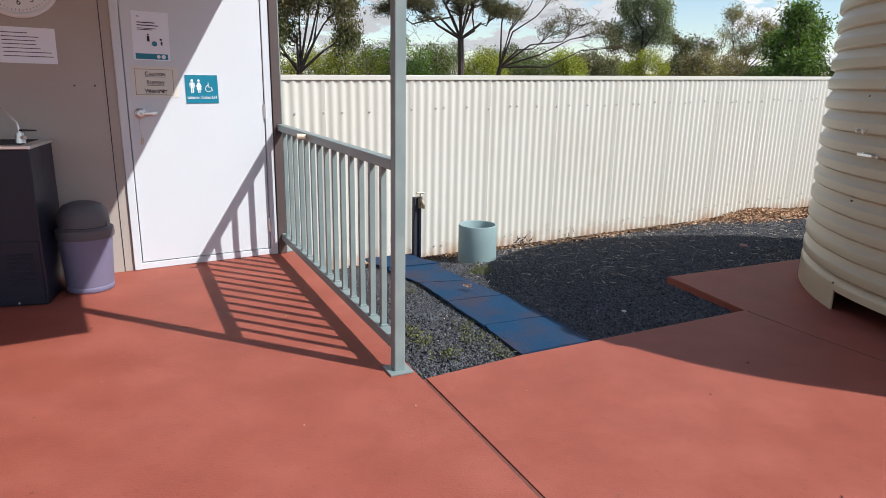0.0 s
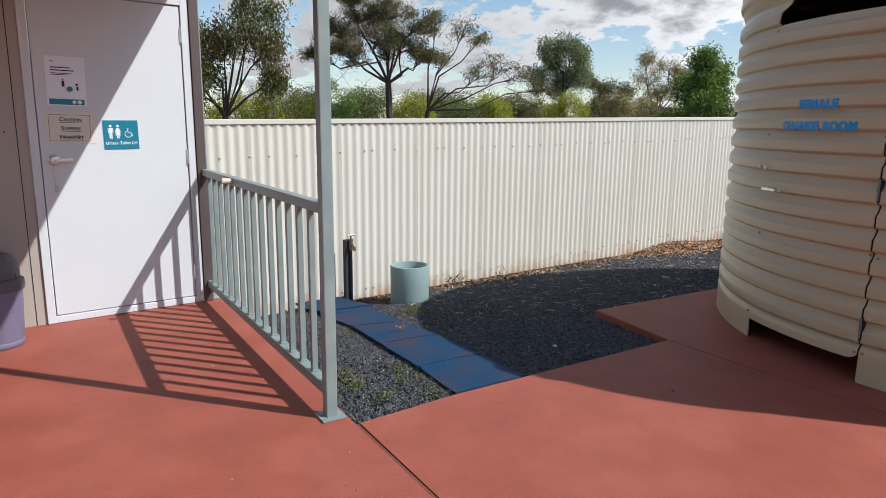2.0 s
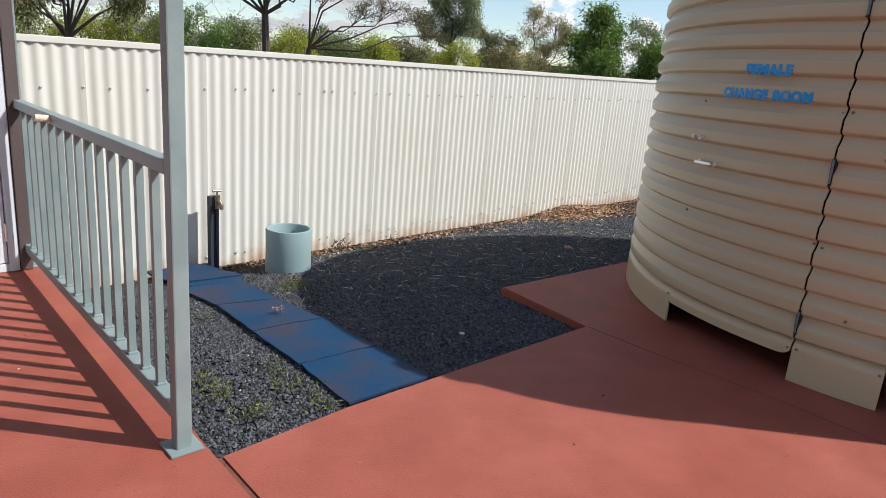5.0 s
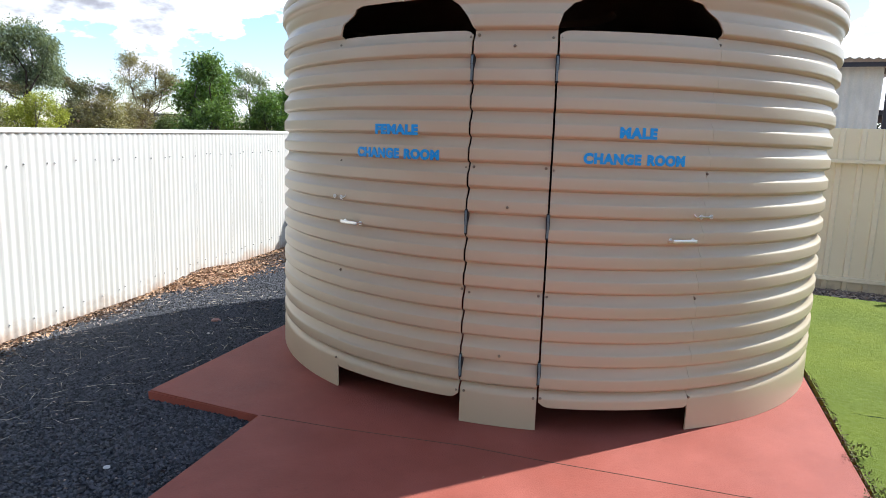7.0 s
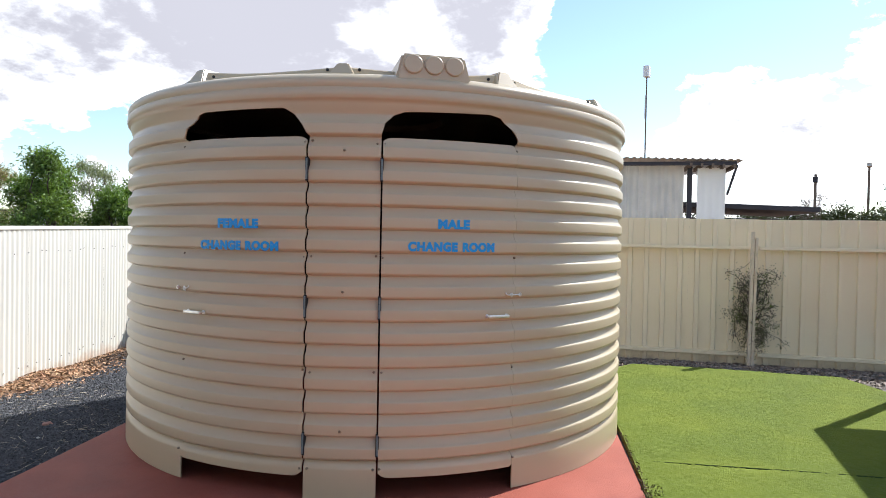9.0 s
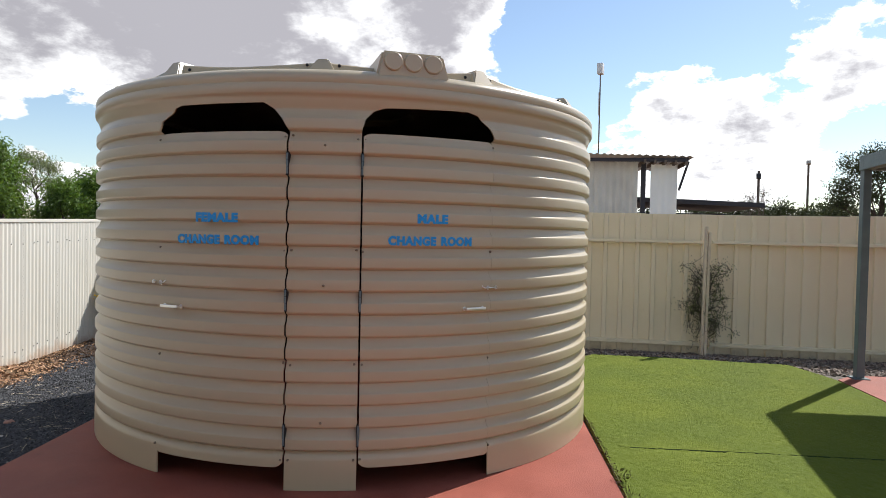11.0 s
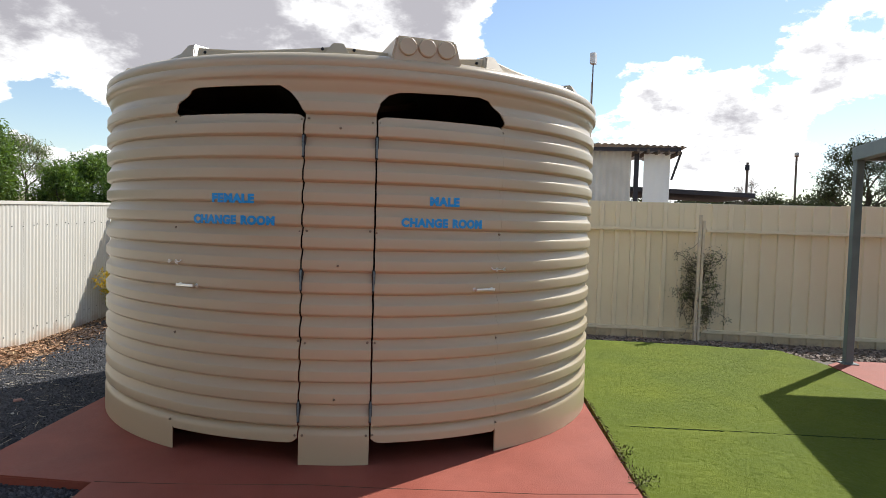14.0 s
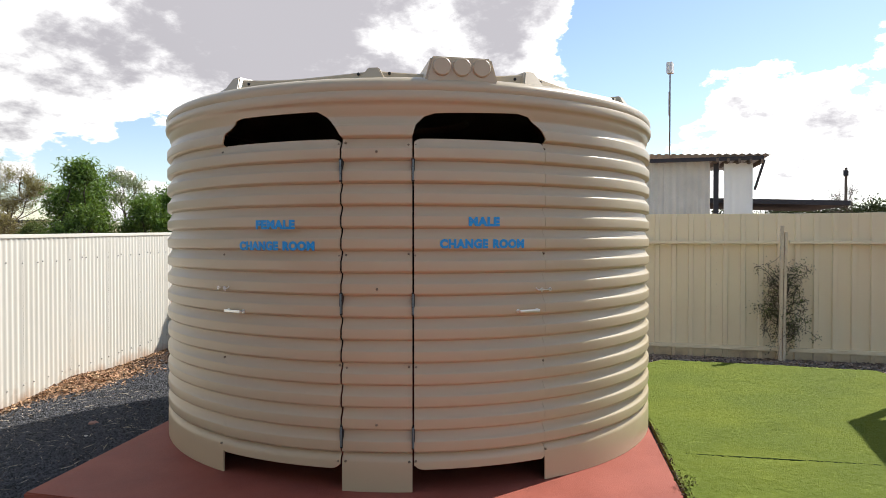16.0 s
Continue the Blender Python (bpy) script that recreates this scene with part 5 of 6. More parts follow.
def make_signs():
    y = -0.0085
    p = wall_card("poster", "paper", 0.250, 0.468, 1.380, 1.676, y, "white printed notice with a teal footer on the door", "poster", 1.0)
    bars(p, [(0.012, 0.205, 0.006, 0.040)], "teal")
    bars(p, [(0.03, 0.045, 0.262, 0.267), (0.03, 0.135, 0.226, 0.232), (0.03, 0.155, 0.209, 0.215), (0.03, 0.145, 0.192, 0.196), (0.03, 0.12, 0.184, 0.188)], "ink")
    bars(p, [(0.085, 0.100, 0.115, 0.150), (0.088, 0.097, 0.152, 0.162), (0.165, 0.176, 0.095, 0.118), (0.160, 0.174, 0.124, 0.136)], "ink")
    for x, z, r, m in ((0.128, 0.102, 0.016, "teal"), (0.178, 0.023, 0.013, "white_print"), (0.148, 0.023, 0.011, "white_print")):
        bm = bmesh.new()
        lathe(bm, [(0, 0.0008), (r, 0.0008), (r, -0.0005)], 20)
        ob = part("dot", bm, m, p)
        ob.matrix_basis = pose(x, -0.0026, z, 90)
    p = wall_card("caution_sign", "cream_paper", 0.224, 0.505, 1.150, 1.345, y, "laminated cream caution notice taped to the door", "sign", 0.8)
    bars(p, [(0.020, 0.250, 0.012, 0.015), (0.020, 0.250, 0.172, 0.175), (0.020, 0.023, 0.012, 0.175), (0.247, 0.250, 0.012, 0.175)], "tank_in")
    for lines, z, half in (((("C", 0.034, -0.052), ("AUTION", 0.026, 0.012)), 0.142, 0.063), ((("S", 0.034, -0.047), ("LIPPERY", 0.026, 0.010)), 0.088, 0.056), ((("W", 0.034, -0.052), ("HEN", 0.026, -0.013), ("W", 0.034, 0.027), ("ET", 0.026, 0.052)), 0.034, 0.066)):
        for text, size, dx in lines:
            words(p, text, size, 0.142 + dx, z + (0.003 if size > 0.03 else 0.0), "ink", 0.0009)
        bars(p, [(0.142 - half, 0.142 + half, z - 0.0165, z - 0.0140)], "ink")
    p = wall_card("toilet_sign", "white_print", 0.547, 0.760, 1.105, 1.292, y, "blue and white toilet sign on the door", "sign", -0.5)
    bm = bmesh.new()
    box(bm, 0.001, 0.212, -0.0032, -0.0014, 0.001, 0.186, 0.0005)
    part("blue_plate", bm, "teal", p)
    words(p, "Unisex Toilet LH", 0.0275, 0.106, 0.040, "white_print", 0.0003, -0.0036)
    for x in (0.045, 0.088):
        bm = bmesh.new()
        lathe(bm, [(0, 0.0008), (0.0085, 0.0008), (0.0085, -0.0005)], 16)
        ob = part("symbol", bm, "white_print", p)
        ob.matrix_basis = pose(x, -0.0038, 0.150, 90)
        if x < 0.06:
            bars(p, [(x - 0.010, x + 0.010, 0.104, 0.138), (x - 0.016, x - 0.0115, 0.106, 0.136), (x + 0.0115, x + 0.016, 0.106, 0.136), (x - 0.009, x - 0.0012, 0.070, 0.105), (x + 0.0012, x + 0.009, 0.070, 0.105)], "white_print", -0.0036)
        else:
            bm = bmesh.new()
            prism(bm, [(x - 0.006, 0.138), (x + 0.006, 0.138), (x + 0.019, 0.110), (x + 0.014, 0.108), (x + 0.009, 0.116), (x + 0.016, 0.090), (x - 0.016, 0.090), (x - 0.009, 0.116), (x - 0.014, 0.108), (x - 0.019, 0.110)], 0.0029, 0.0040)
            bmesh.ops.transform(bm, matrix=Matrix.Rotation(radians(90), 4, "X"), verts=bm.verts)
            part("symbol", bm, "white_print", p)
            bars(p, [(x - 0.008, x - 0.0012, 0.070, 0.090), (x + 0.0012, x + 0.008, 0.070, 0.090)], "white_print", -0.0036)
    bm = bmesh.new()
    tube(bm, [(0.150 + 0.021 * math.cos(a), -0.0038, 0.098 + 0.021 * math.sin(a)) for a in [radians(100 + 250 * k / 16) for k in range(17)]], 0.0024, 5)
    tube(bm, [(0.148, -0.0038, 0.135), (0.148, -0.0038, 0.107), (0.166, -0.0038, 0.107), (0.175, -0.0038, 0.084)], 0.003, 5)
    part("symbol", bm, "white_print", p)
    p = wall_card("notice", "paper", -0.475, -0.172, 1.342, 1.546, -0.003, "white printed paper notice on the wall", "notice", 0.6)
    bars(p, [(0.03, 0.03 + w, z, z + 0.0045) for w, z in ((0.13, 0.170), (0.185, 0.148), (0.17, 0.127), (0.17, 0.106), (0.19, 0.083), (0.245, 0.061), (0.255, 0.038))], "bin_lid")
    for x in (-0.098, 0.014):
        bm = bmesh.new()
        lathe(bm, [(0, 0.003), (0.004, 0.0025), (0.0055, 0)], 10)
        ob = finish("screw", bm, "stake")
        place(ob, WALL @ pose(x, 0, 1.215, 90), "small dark screw head in the cladding", "screw")
    # door lever with keys
    h = thing("door_handle", WALL @ pose(0.258, -0.0085, 1.044), "chrome lever handle with a key hanging from the lock", "handle")
    bm = bmesh.new()
    lathe(bm, [(0, 0.050), (0.012, 0.050), (0.013, 0.044), (0.022, 0.042), (0.026, 0.036), (0.027, 0.016), (0.034, 0.012), (0.036, 0.004), (0.036, 0)], 28)
    bmesh.ops.rotate(bm, verts=bm.verts, matrix=Matrix.Rotation(radians(90), 3, "X"))
    part("rose", bm, "chrome", h, smooth=True)
    bm = bmesh.new()
    tube(bm, [(0, -0.0505, 0), (0, -0.054, 0)], [0.009, 0.008], 14)
    box(bm, -0.0012, 0.0012, -0.0548, -0.0541, -0.006, 0.006)
    part("lock_cylinder", bm, "zinc", h)
    bm = bmesh.new()
    box(bm, 0.015, 0.098, -0.046, -0.030, -0.013, 0.011, 0.006)
    box(bm, 0.060, 0.100, -0.049, -0.028, -0.016, 0.014, 0.006)
    part("lever", bm, "chrome", h, smooth=True)
    bm = bmesh.new()
    tube(bm, [(-0.01, -0.014, -0.02), (-0.012, -0.016, -0.09), (-0.004, -0.012, -0.16)], 0.0016, 5)
    box(bm, -0.012, 0.006, -0.016, -0.012, -0.20, -0.155, 0.002)
    part("key_cord", bm, "wood", h)
    # clock
    c = thing("wall_clock", WALL @ pose(-0.335, -0.002, 1.815), "round white wall clock with a pale rim", "clock")
    bm = bmesh.new()
    lathe(bm, [(0, 0), (0.215, 0.0), (0.222, 0.010), (0.220, 0.030), (0.208, 0.036), (0.195, 0.030), (0.19, 0.022)], 60)
    ob = part("rim", bm, "white_print", c, smooth=True)
    ob.matrix_basis = pose(0, 0, 0, 90)
    bm = bmesh.new()
    lathe(bm, [(0, 0.018), (0.192, 0.018), (0.192, 0.012)], 60)
    ob = part("face", bm, "white_print", c)
    ob.matrix_basis = pose(0, 0, 0, 90)
    for k in range(12):
        a = radians(90 - 30 * (k + 1))
        o = words(c, str(k + 1), 0.046, 0.135 * math.cos(a), 0.135 * math.sin(a), "stake", 0.0004, -0.019)
        o.name = "numeral"
    bm = bmesh.new()
    for k in range(60):
        a = 2 * math.pi * k / 60
        tube(bm, [(0.172 * math.cos(a), -0.0185, 0.172 * math.sin(a)), (0.182 * math.cos(a), -0.0185, 0.182 * math.sin(a))], 0.0012, 4)
    part("minute_marks", bm, "stake", c)
    for name, ang, ln in (("hour_hand", 60, 0.08), ("minute_hand", 100, 0.12)):
        bm = bmesh.new()
        a = radians(ang)
        tube(bm, [(0, -0.0205, 0), (ln * math.cos(a), -0.0205, ln * math.sin(a))], 0.003, 6)
        part("clock_pointer", bm, "ink", c)
    # plug end on the rail
    t = thing("pipe_cap", RAIL @ pose(1.44, 0.028, 0.938), "short tan plastic pipe end fixed to the top rail", "cap")
    bm = bmesh.new()
    tube(bm, [(0.0, 0.055, 0.004), (0.0, 0.0, 0.0)], [0.017, 0.017], 14)
    part("body", bm, "wood", t)


# ---- loose ground cover ----
PATH_EDGE = [(-0.025, 2.92), (0.42, 3.215), (1.80, 4.01), (1.515, 4.68), (2.80, 5.35), (5.6, 6.83)]


def inside(x, y, poly):
    r = np.zeros(x.shape, bool)
    for (x0, y0), (x1, y1) in zip(poly, poly[1:] + poly[:1]):
        r ^= ((y0 > y) != (y1 > y)) & (x < (x1 - x0) * (y - y0) / (y1 - y0 + 1e-12) + x0)
    return r


def ground_np(x, y):
    d = -((x - 2.80) * -0.5505 + (y - 7.83) * 0.8349)
    f = np.clip(d / 2.3, 0, 1)
    return -0.235 + 0.185 * f * (2 - f), d


def scatter(name, mat, label, category, seed, count, area, size, flat=0.7, long=1.0, lift=0.3, keep=None):
    """Small faceted bodies strewn over a stretch of ground."""
    rng = np.random.default_rng(seed)
    x = rng.uniform(area[0], area[1], count)
    y = rng.uniform(area[2], area[3], count)
    z, d = ground_np(x, y)
    bed = [(-0.025, 2.92), (1.80, 4.01), (1.515, 4.68), (2.80, 5.35), (5.9, 7.0), (5.9, 12), (-1.3, 5.3), (-1.16, 5.06), (-0.045, 2.915)]
    ok = inside(x, y, bed) & (d > 0.02) if keep is None else keep(x, y, d, rng)
    x, y, z = x[ok], y[ok], z[ok]
    n = len(x)
    s = size * rng.uniform(0.55, 1.35, n)
    base = np.array([(1, 0, 0), (-1, 0, 0), (0, 1, 0), (0, -1, 0), (0, 0, 1), (0, 0, -1)], float)
    v = base[None] * s[:, None, None] * np.array((long, 1, flat))
    v = v * rng.uniform(0.65, 1.25, (n, 6, 1))
    a = rng.uniform(0, 6.283, n)
    tilt = rng.normal(0, 0.4, n)
    c, sn, ct, st = np.cos(a)[:, None], np.sin(a)[:, None], np.cos(tilt)[:, None], np.sin(tilt)[:, None]
    vx, vy, vz = v[..., 0] * ct + v[..., 2] * st, v[..., 1], -v[..., 0] * st + v[..., 2] * ct
    v = np.stack([vx * c - vy * sn + x[:, None], vx * sn + vy * c + y[:, None], vz + z[:, None] + lift * s[:, None]], -1)
    f = np.array([(0, 2, 4), (2, 1, 4), (1, 3, 4), (3, 0, 4), (2, 0, 5), (1, 2, 5), (3, 1, 5), (0, 3, 5)])
    f = (f[None] + 6 * np.arange(n)[:, None, None]).reshape(-1, 3)
    return stuff_mesh(name, v.reshape(-1, 3).tolist(), f.tolist(), mat, label, category)


def flakes(name, mat, label, category, seed, x, y, z, size, wide=0.45, rise=0.5):
    """Flat curled flakes at given places."""
    rng = np.random.default_rng(seed)
    n = len(x)
    s = size * rng.uniform(0.5, 1.5, n)
    d = rng.normal(size=(n, 3)) * (1, 1, rise)
    d *= (s / np.linalg.norm(d, axis=1))[:, None]
    q = np.cross(d, rng.normal(size=(n, 3)) * (0.4, 0.4, 1))
    q *= (s * wide / np.maximum(np.linalg.norm(q, axis=1), 1e-6))[:, None]
    p = np.stack([x, y, z], 1)
    v = np.stack([p - d, p - q, p + d, p + q], 1).reshape(-1, 3)
    return stuff_mesh(name, v.tolist(), np.arange(4 * n).reshape(-1, 4).tolist(), mat, label, category)


def make_ground_cover():
    scatter("gravel", "stone", "loose dark blue-metal gravel", "gravel", 1, 120000, (-1.2, 2.9, 2.9, 6.4), 0.0095)
    scatter("gravel", "stone", "loose dark blue-metal gravel along the fence", "gravel", 2, 80000, (0.5, 6.0, 5.2, 9.6), 0.0105)
    scatter("gravel", "chip", "scattered pale and reddish pebbles among the gravel", "pebbles", 3, 1500, (-1.2, 2.9, 2.9, 6.4), 0.008)
    rng = np.random.default_rng(9)
    e = np.array((0.8349, 0.5505))
    nrm = np.array((0.5505, -0.8349))
    # litter along the foot of the fence, with a heap
    n = 2600
    s = rng.uniform(-3.6, 4.2, n)
    d = np.abs(rng.normal(0, 0.10, n)) + 0.02
    heap = 3800
    s = np.concatenate([s, rng.normal(0.75, 0.42, heap)])
    d = np.concatenate([d, np.abs(rng.normal(0.16, 0.26, heap)) + 0.02])
    x, y = 2.80 + s * e[0] + d * nrm[0], 7.83 + s * e[1] + d * nrm[1]
    z, _ = ground_np(x, y)
    h = 0.08 * np.exp(-(((s - 0.75) / 0.55) ** 2) - (d / 0.32) ** 2)
    z = z + h * rng.uniform(0.2, 1, len(s)) + 0.014
    first = np.arange(len(s)) < 2600
    flakes("leaf_litter", "litter", "dry brown leaf litter along the foot of the fence", "litter", 4, x[first], y[first], z[first], 0.020)
    flakes("leaf_litter", "straw", "pale dry leaves and bark heaped against the fence", "litter", 24, x[~first], y[~first], z[~first], 0.024, 0.3)
    n = 900
    s = rng.uniform(-3.2, 1.2, n)
    d = np.abs(rng.normal(0.2, 0.22, n)) + 0.03
    x, y = 2.80 + s * e[0] + d * nrm[0], 7.83 + s * e[1] + d * nrm[1]
    z, _ = ground_np(x, y)
    flakes("leaf_litter", "chip", "sparse brown leaf litter on the gravel by the fence", "litter", 14, x, y, z + 0.013, 0.016)
    n = 700
    s = rng.uniform(-4.4, -0.6, n)
    d = np.abs(rng.normal(0.0, 0.05, n)) + 0.012
    x, y = 2.80 + s * e[0] + d * nrm[0], 7.83 + s * e[1] + d * nrm[1]
    z, _ = ground_np(x, y)
    flakes("earth_spill", "earth", "reddish earth spilt along the foot of the fence", "dirt", 15, x, y, z + 0.012, 0.014, 0.7, 0.4)
    n = 5200
    s = np.concatenate([rng.uniform(-4.3, -0.2, n - 1800), rng.normal(1.9, 0.45, 1800)])
    d = np.abs(rng.normal(0.0, 0.17, n)) * (0.6 + 0.4 * np.sin(s * 5.0)) + 0.012
    d[n - 1800 :] = np.abs(rng.normal(0.45, 0.25, 1800))
    x, y = 2.80 + s * e[0] + d * nrm[0], 7.83 + s * e[1] + d * nrm[1]
    z, _ = ground_np(x, y)
    flakes("dark_soil", "soil", "damp brown soil and rotted leaves by the fence", "dirt", 16, x, y, z + 0.012, 0.015, 0.6, 0.3)
    # thin twigs on the gravel
    n = 1150
    x, y = rng.uniform(0.2, 3.4, n), rng.uniform(4.6, 8.0, n)
    z, dd = ground_np(x, y)
    bed = [(0.3, 4.3), (1.80, 4.2), (1.515, 4.78), (2.80, 5.5), (5.9, 7.2), (5.9, 12), (-1.0, 5.4)]
    ok = inside(x, y, bed) & (dd > 0.05)
    flakes("twigs", "wood", "thin dry twigs strewn over the gravel", "twigs", 5, x[ok], y[ok], z[ok] + 0.013, 0.040, 0.03, 0.08)
    # weeds
    for name, (wx, wy), r, n, k in (("weed", (0.225, 4.956), 0.09, 500, 1), ("weed", (-0.09, 3.40), 0.09, 260, 2), ("weed", (0.20, 3.44), 0.10, 240, 3), ("weed", (-0.23, 4.37), 0.05, 90, 4), ("weed", (0.06, 3.24), 0.07, 170, 8), ("weed", (0.13, 3.62), 0.06, 130, 9), ("weed", (-0.16, 3.55), 0.05, 110, 10), ("weed", (0.32, 3.30), 0.05, 110, 11), ("weed", (0.62, 6.28), 0.05, 90, 6), ("weed", (1.10, 6.55), 0.05, 90, 7)):
        zc = ground_z(wx, wy) + 0.012
        m = leaf_cloud("foliage", "green" if k not in (6, 7) else "twig", [(0, 0, 0.012)], [r], n, 0.022 if k not in (6, 7) else 0.04, -0.4, 60 + k, None, 0.2, 0.25 if k not in (6, 7) else 0.9)
        w = thing(name, pose(wx, wy, zc), "small green weed growing in the gravel" if k not in (6, 7) else "dry grass tuft on the gravel", "weed")
        m.parent = w
    # dirt on a mat, odd stones and clumps
    n = 90
    x, y = 0.146 + rng.normal(0, 0.016, n), 4.348 + rng.normal(0, 0.02, n)
    flakes("mat_dirt", "litter", "patch of dry orange dirt on a blue mat", "dirt", 13, x, y, np.full(n, -0.013), 0.005, 0.6, 0.1)
    for px, py, r, mt, label in ((2.526, 5.959, 0.035, "brick", "broken orange brick piece on the gravel"), (1.088, 4.03, 0.014, "zinc", "pale flat stone on the gravel"), (2.3, 5.62, 0.012, "zinc", "pale flat stone on the gravel")):
        bm = bmesh.new()
        bmesh.ops.create_icosphere(bm, subdivisions=2, radius=r)
        for v in bm.verts:
            v.co = v.co * (1 + 0.25 * noise.noise(v.co * 45)) * Vector((1.3, 0.9, 0.5))
        ob = finish("stone", bm, mt)
        ob.matrix_basis = pose(px, py, ground_z(px, py) + 0.012, 4, 6, 30)
        tagged(ob, label, "stone")
    for px, py, r, n, k in ((3.245, 1.665, 0.045, 160, 1), (3.62, 1.85, 0.03, 110, 2)):
        w = thing("weed", pose(px, py, 0.0), "small green weed at the lawn edge", "weed")
        leaf_cloud("foliage", "green", [(0, 0, 0.02)], [r], n, 0.02, -0.3, 80 + k, w, 0.3, 0.6)
    # dirt and growth in the slab joint and along the lawn
    n = 700
    u = rng.uniform(0, 1, n) ** 1.3
    x, y = -0.03 + 0.62 * u + rng.normal(0, 0.006, n), 2.91 - 1.14 * u + rng.normal(0, 0.006, n)
    flakes("joint_debris", "soil", "dark dirt and leaf bits in the slab joint", "dirt", 6, x, y, np.full(n, -0.008), 0.006)
    n = 380
    u = rng.uniform(0, 1, n)
    x, y = 3.0 + 1.7 * u + rng.normal(0, 0.012, n), 1.585 + 0.79 * u + rng.normal(0, 0.012, n)
    flakes("edge_debris", "soil", "dark leaf bits caught along the lawn edge", "dirt", 7, x, y, np.full(n, 0.003), 0.0075, 0.4, 0.5)
    n = 150
    x, y = rng.uniform(-2.2, 2.8, n), rng.uniform(0.3, 4.0, n)
    ok = inside(x, y, [(-0.1, 2.8), (-1.2, 4.9), (-2.2, 4.1), (-2.3, 0.3), (2.0, 0.9), (2.6, 2.6), (1.7, 3.8)])
    flakes("leaf_bits", "litter", "small dry leaf bits on the concrete", "litter", 12, x[ok], y[ok], np.full(ok.sum(), 0.0035), 0.0055, 0.5, 0.15)
    # uneven turf pile
    edge = [(3.18, 1.66), (4.62, 2.33), (6.62, 3.30), (7.37, 3.12), (7.66, 2.36), (8.02, 1.12), (7.46, 0.70), (5.89, 0.03), (3.88, -0.82), (3.3, -1.9), (2.03, 1.08)]
    nx, ny, cell = 410, 352, 0.015
    gx, gy = np.meshgrid(2.0 + cell * np.arange(nx), -1.95 + cell * np.arange(ny))
    gx, gy = gx + rng.uniform(-0.004, 0.004, gx.shape), gy + rng.uniform(-0.004, 0.004, gy.shape)
    gz = -0.0075 + rng.uniform(-0.0042, 0.0042, gx.shape) + 0.002 * np.sin(gx * 9 + gy * 4) * np.sin(gy * 7)
    ok = inside(gx, gy, edge)
    full = ok[:-1, :-1] & ok[1:, :-1] & ok[:-1, 1:] & ok[1:, 1:]
    jj, ii = np.nonzero(full)
    a = jj * nx + ii
    ob = stuff_mesh("turf_pile", np.stack([gx, gy, gz], -1).reshape(-1, 3).tolist(), np.stack([a, a + 1, a + nx + 1, a + nx], 1).tolist(), "blade", "short synthetic turf pile", "turf")
    for p in ob.data.polygons:
        p.use_smooth = True
    # mulch strip
    bm = bmesh.new()
    near = [(6.45, 3.25), (7.37, 3.11), (7.66, 2.36), (8.0, 1.12), (7.46, 0.68), (9.1, -2.5)]
    far = [(9.086 + 0.347 * q, 2.082 - 0.938 * q) for q in (-3.3, -1.8, -0.4, 0.8, 1.5, 5.0)]
    strip = []
    for (x0, y0), (x1, y1) in zip(near, far):
        col = []
        for k in range(7):
            x, y = x0 + (x1 - x0) * k / 6, y0 + (y1 - y0) * k / 6
            col.append(bm.verts.new((x, y, -0.030 - 0.13 * far_fall(x, y))))
        strip.append(col)
    for u, v in zip(strip, strip[1:]):
        for k in range(6):
            bm.faces.new((u[k], v[k], v[k + 1], u[k + 1]))
    base = bmesh.ops.extrude_face_region(bm, geom=bm.faces[:])
    bmesh.ops.translate(bm, verts=[v for v in base["geom"] if isinstance(v, bmesh.types.BMVert)], vec=(0, 0, -0.03))
    tagged(finish("mulch_bed", bm, "mulch"), "grey-brown mulch strip in front of the far fence", "mulch", kind="structure")
    n = 16000
    s = rng.uniform(-2.8, 3.2, n)
    d = rng.uniform(0.02, 1.75, n)
    x, y = 9.086 + 0.347 * s - 0.938 * d, 2.082 - 0.938 * s - 0.347 * d
    fall = np.clip(1 - (d - 0.12) / 0.95, 0, 1)
    keep = ~inside(x, y, edge) & ~inside(x, y, [(7.44, 0.68), (7.75, 0.55), (9.2, -2.6), (6.5, -5.0), (5.9, 0.045)])
    flakes("mulch_chips", "chip", "loose bark chips in front of the far fence", "mulch", 10, x[keep], y[keep], -0.022 - 0.13 * fall[keep], 0.022, 0.5, 0.35)
    # turf seam and slab joints
    for pts, w, mat, z, name, label in (([(4.20, 2.0), (4.54, 1.26), (4.75, 0.77), (5.2, -0.25)], 0.0055, "seam", -0.0055, "trim", "dark seam between two turf rolls"), ([(1.80, 4.005), (2.0, 3.634), (2.318, 3.118), (2.458, 2.823), (2.641, 2.471), (2.83, 2.09), (3.1, 1.66)], 0.0026, "soil", 0.0012, "trim", "thin dark control joint in the slab")):
        bm = bmesh.new()
        tube(bm, [(x, y, z - w * 0.7) for x, y in pts], w, 6)
        tagged(finish(name, bm, mat), label, "joint", kind="structure")


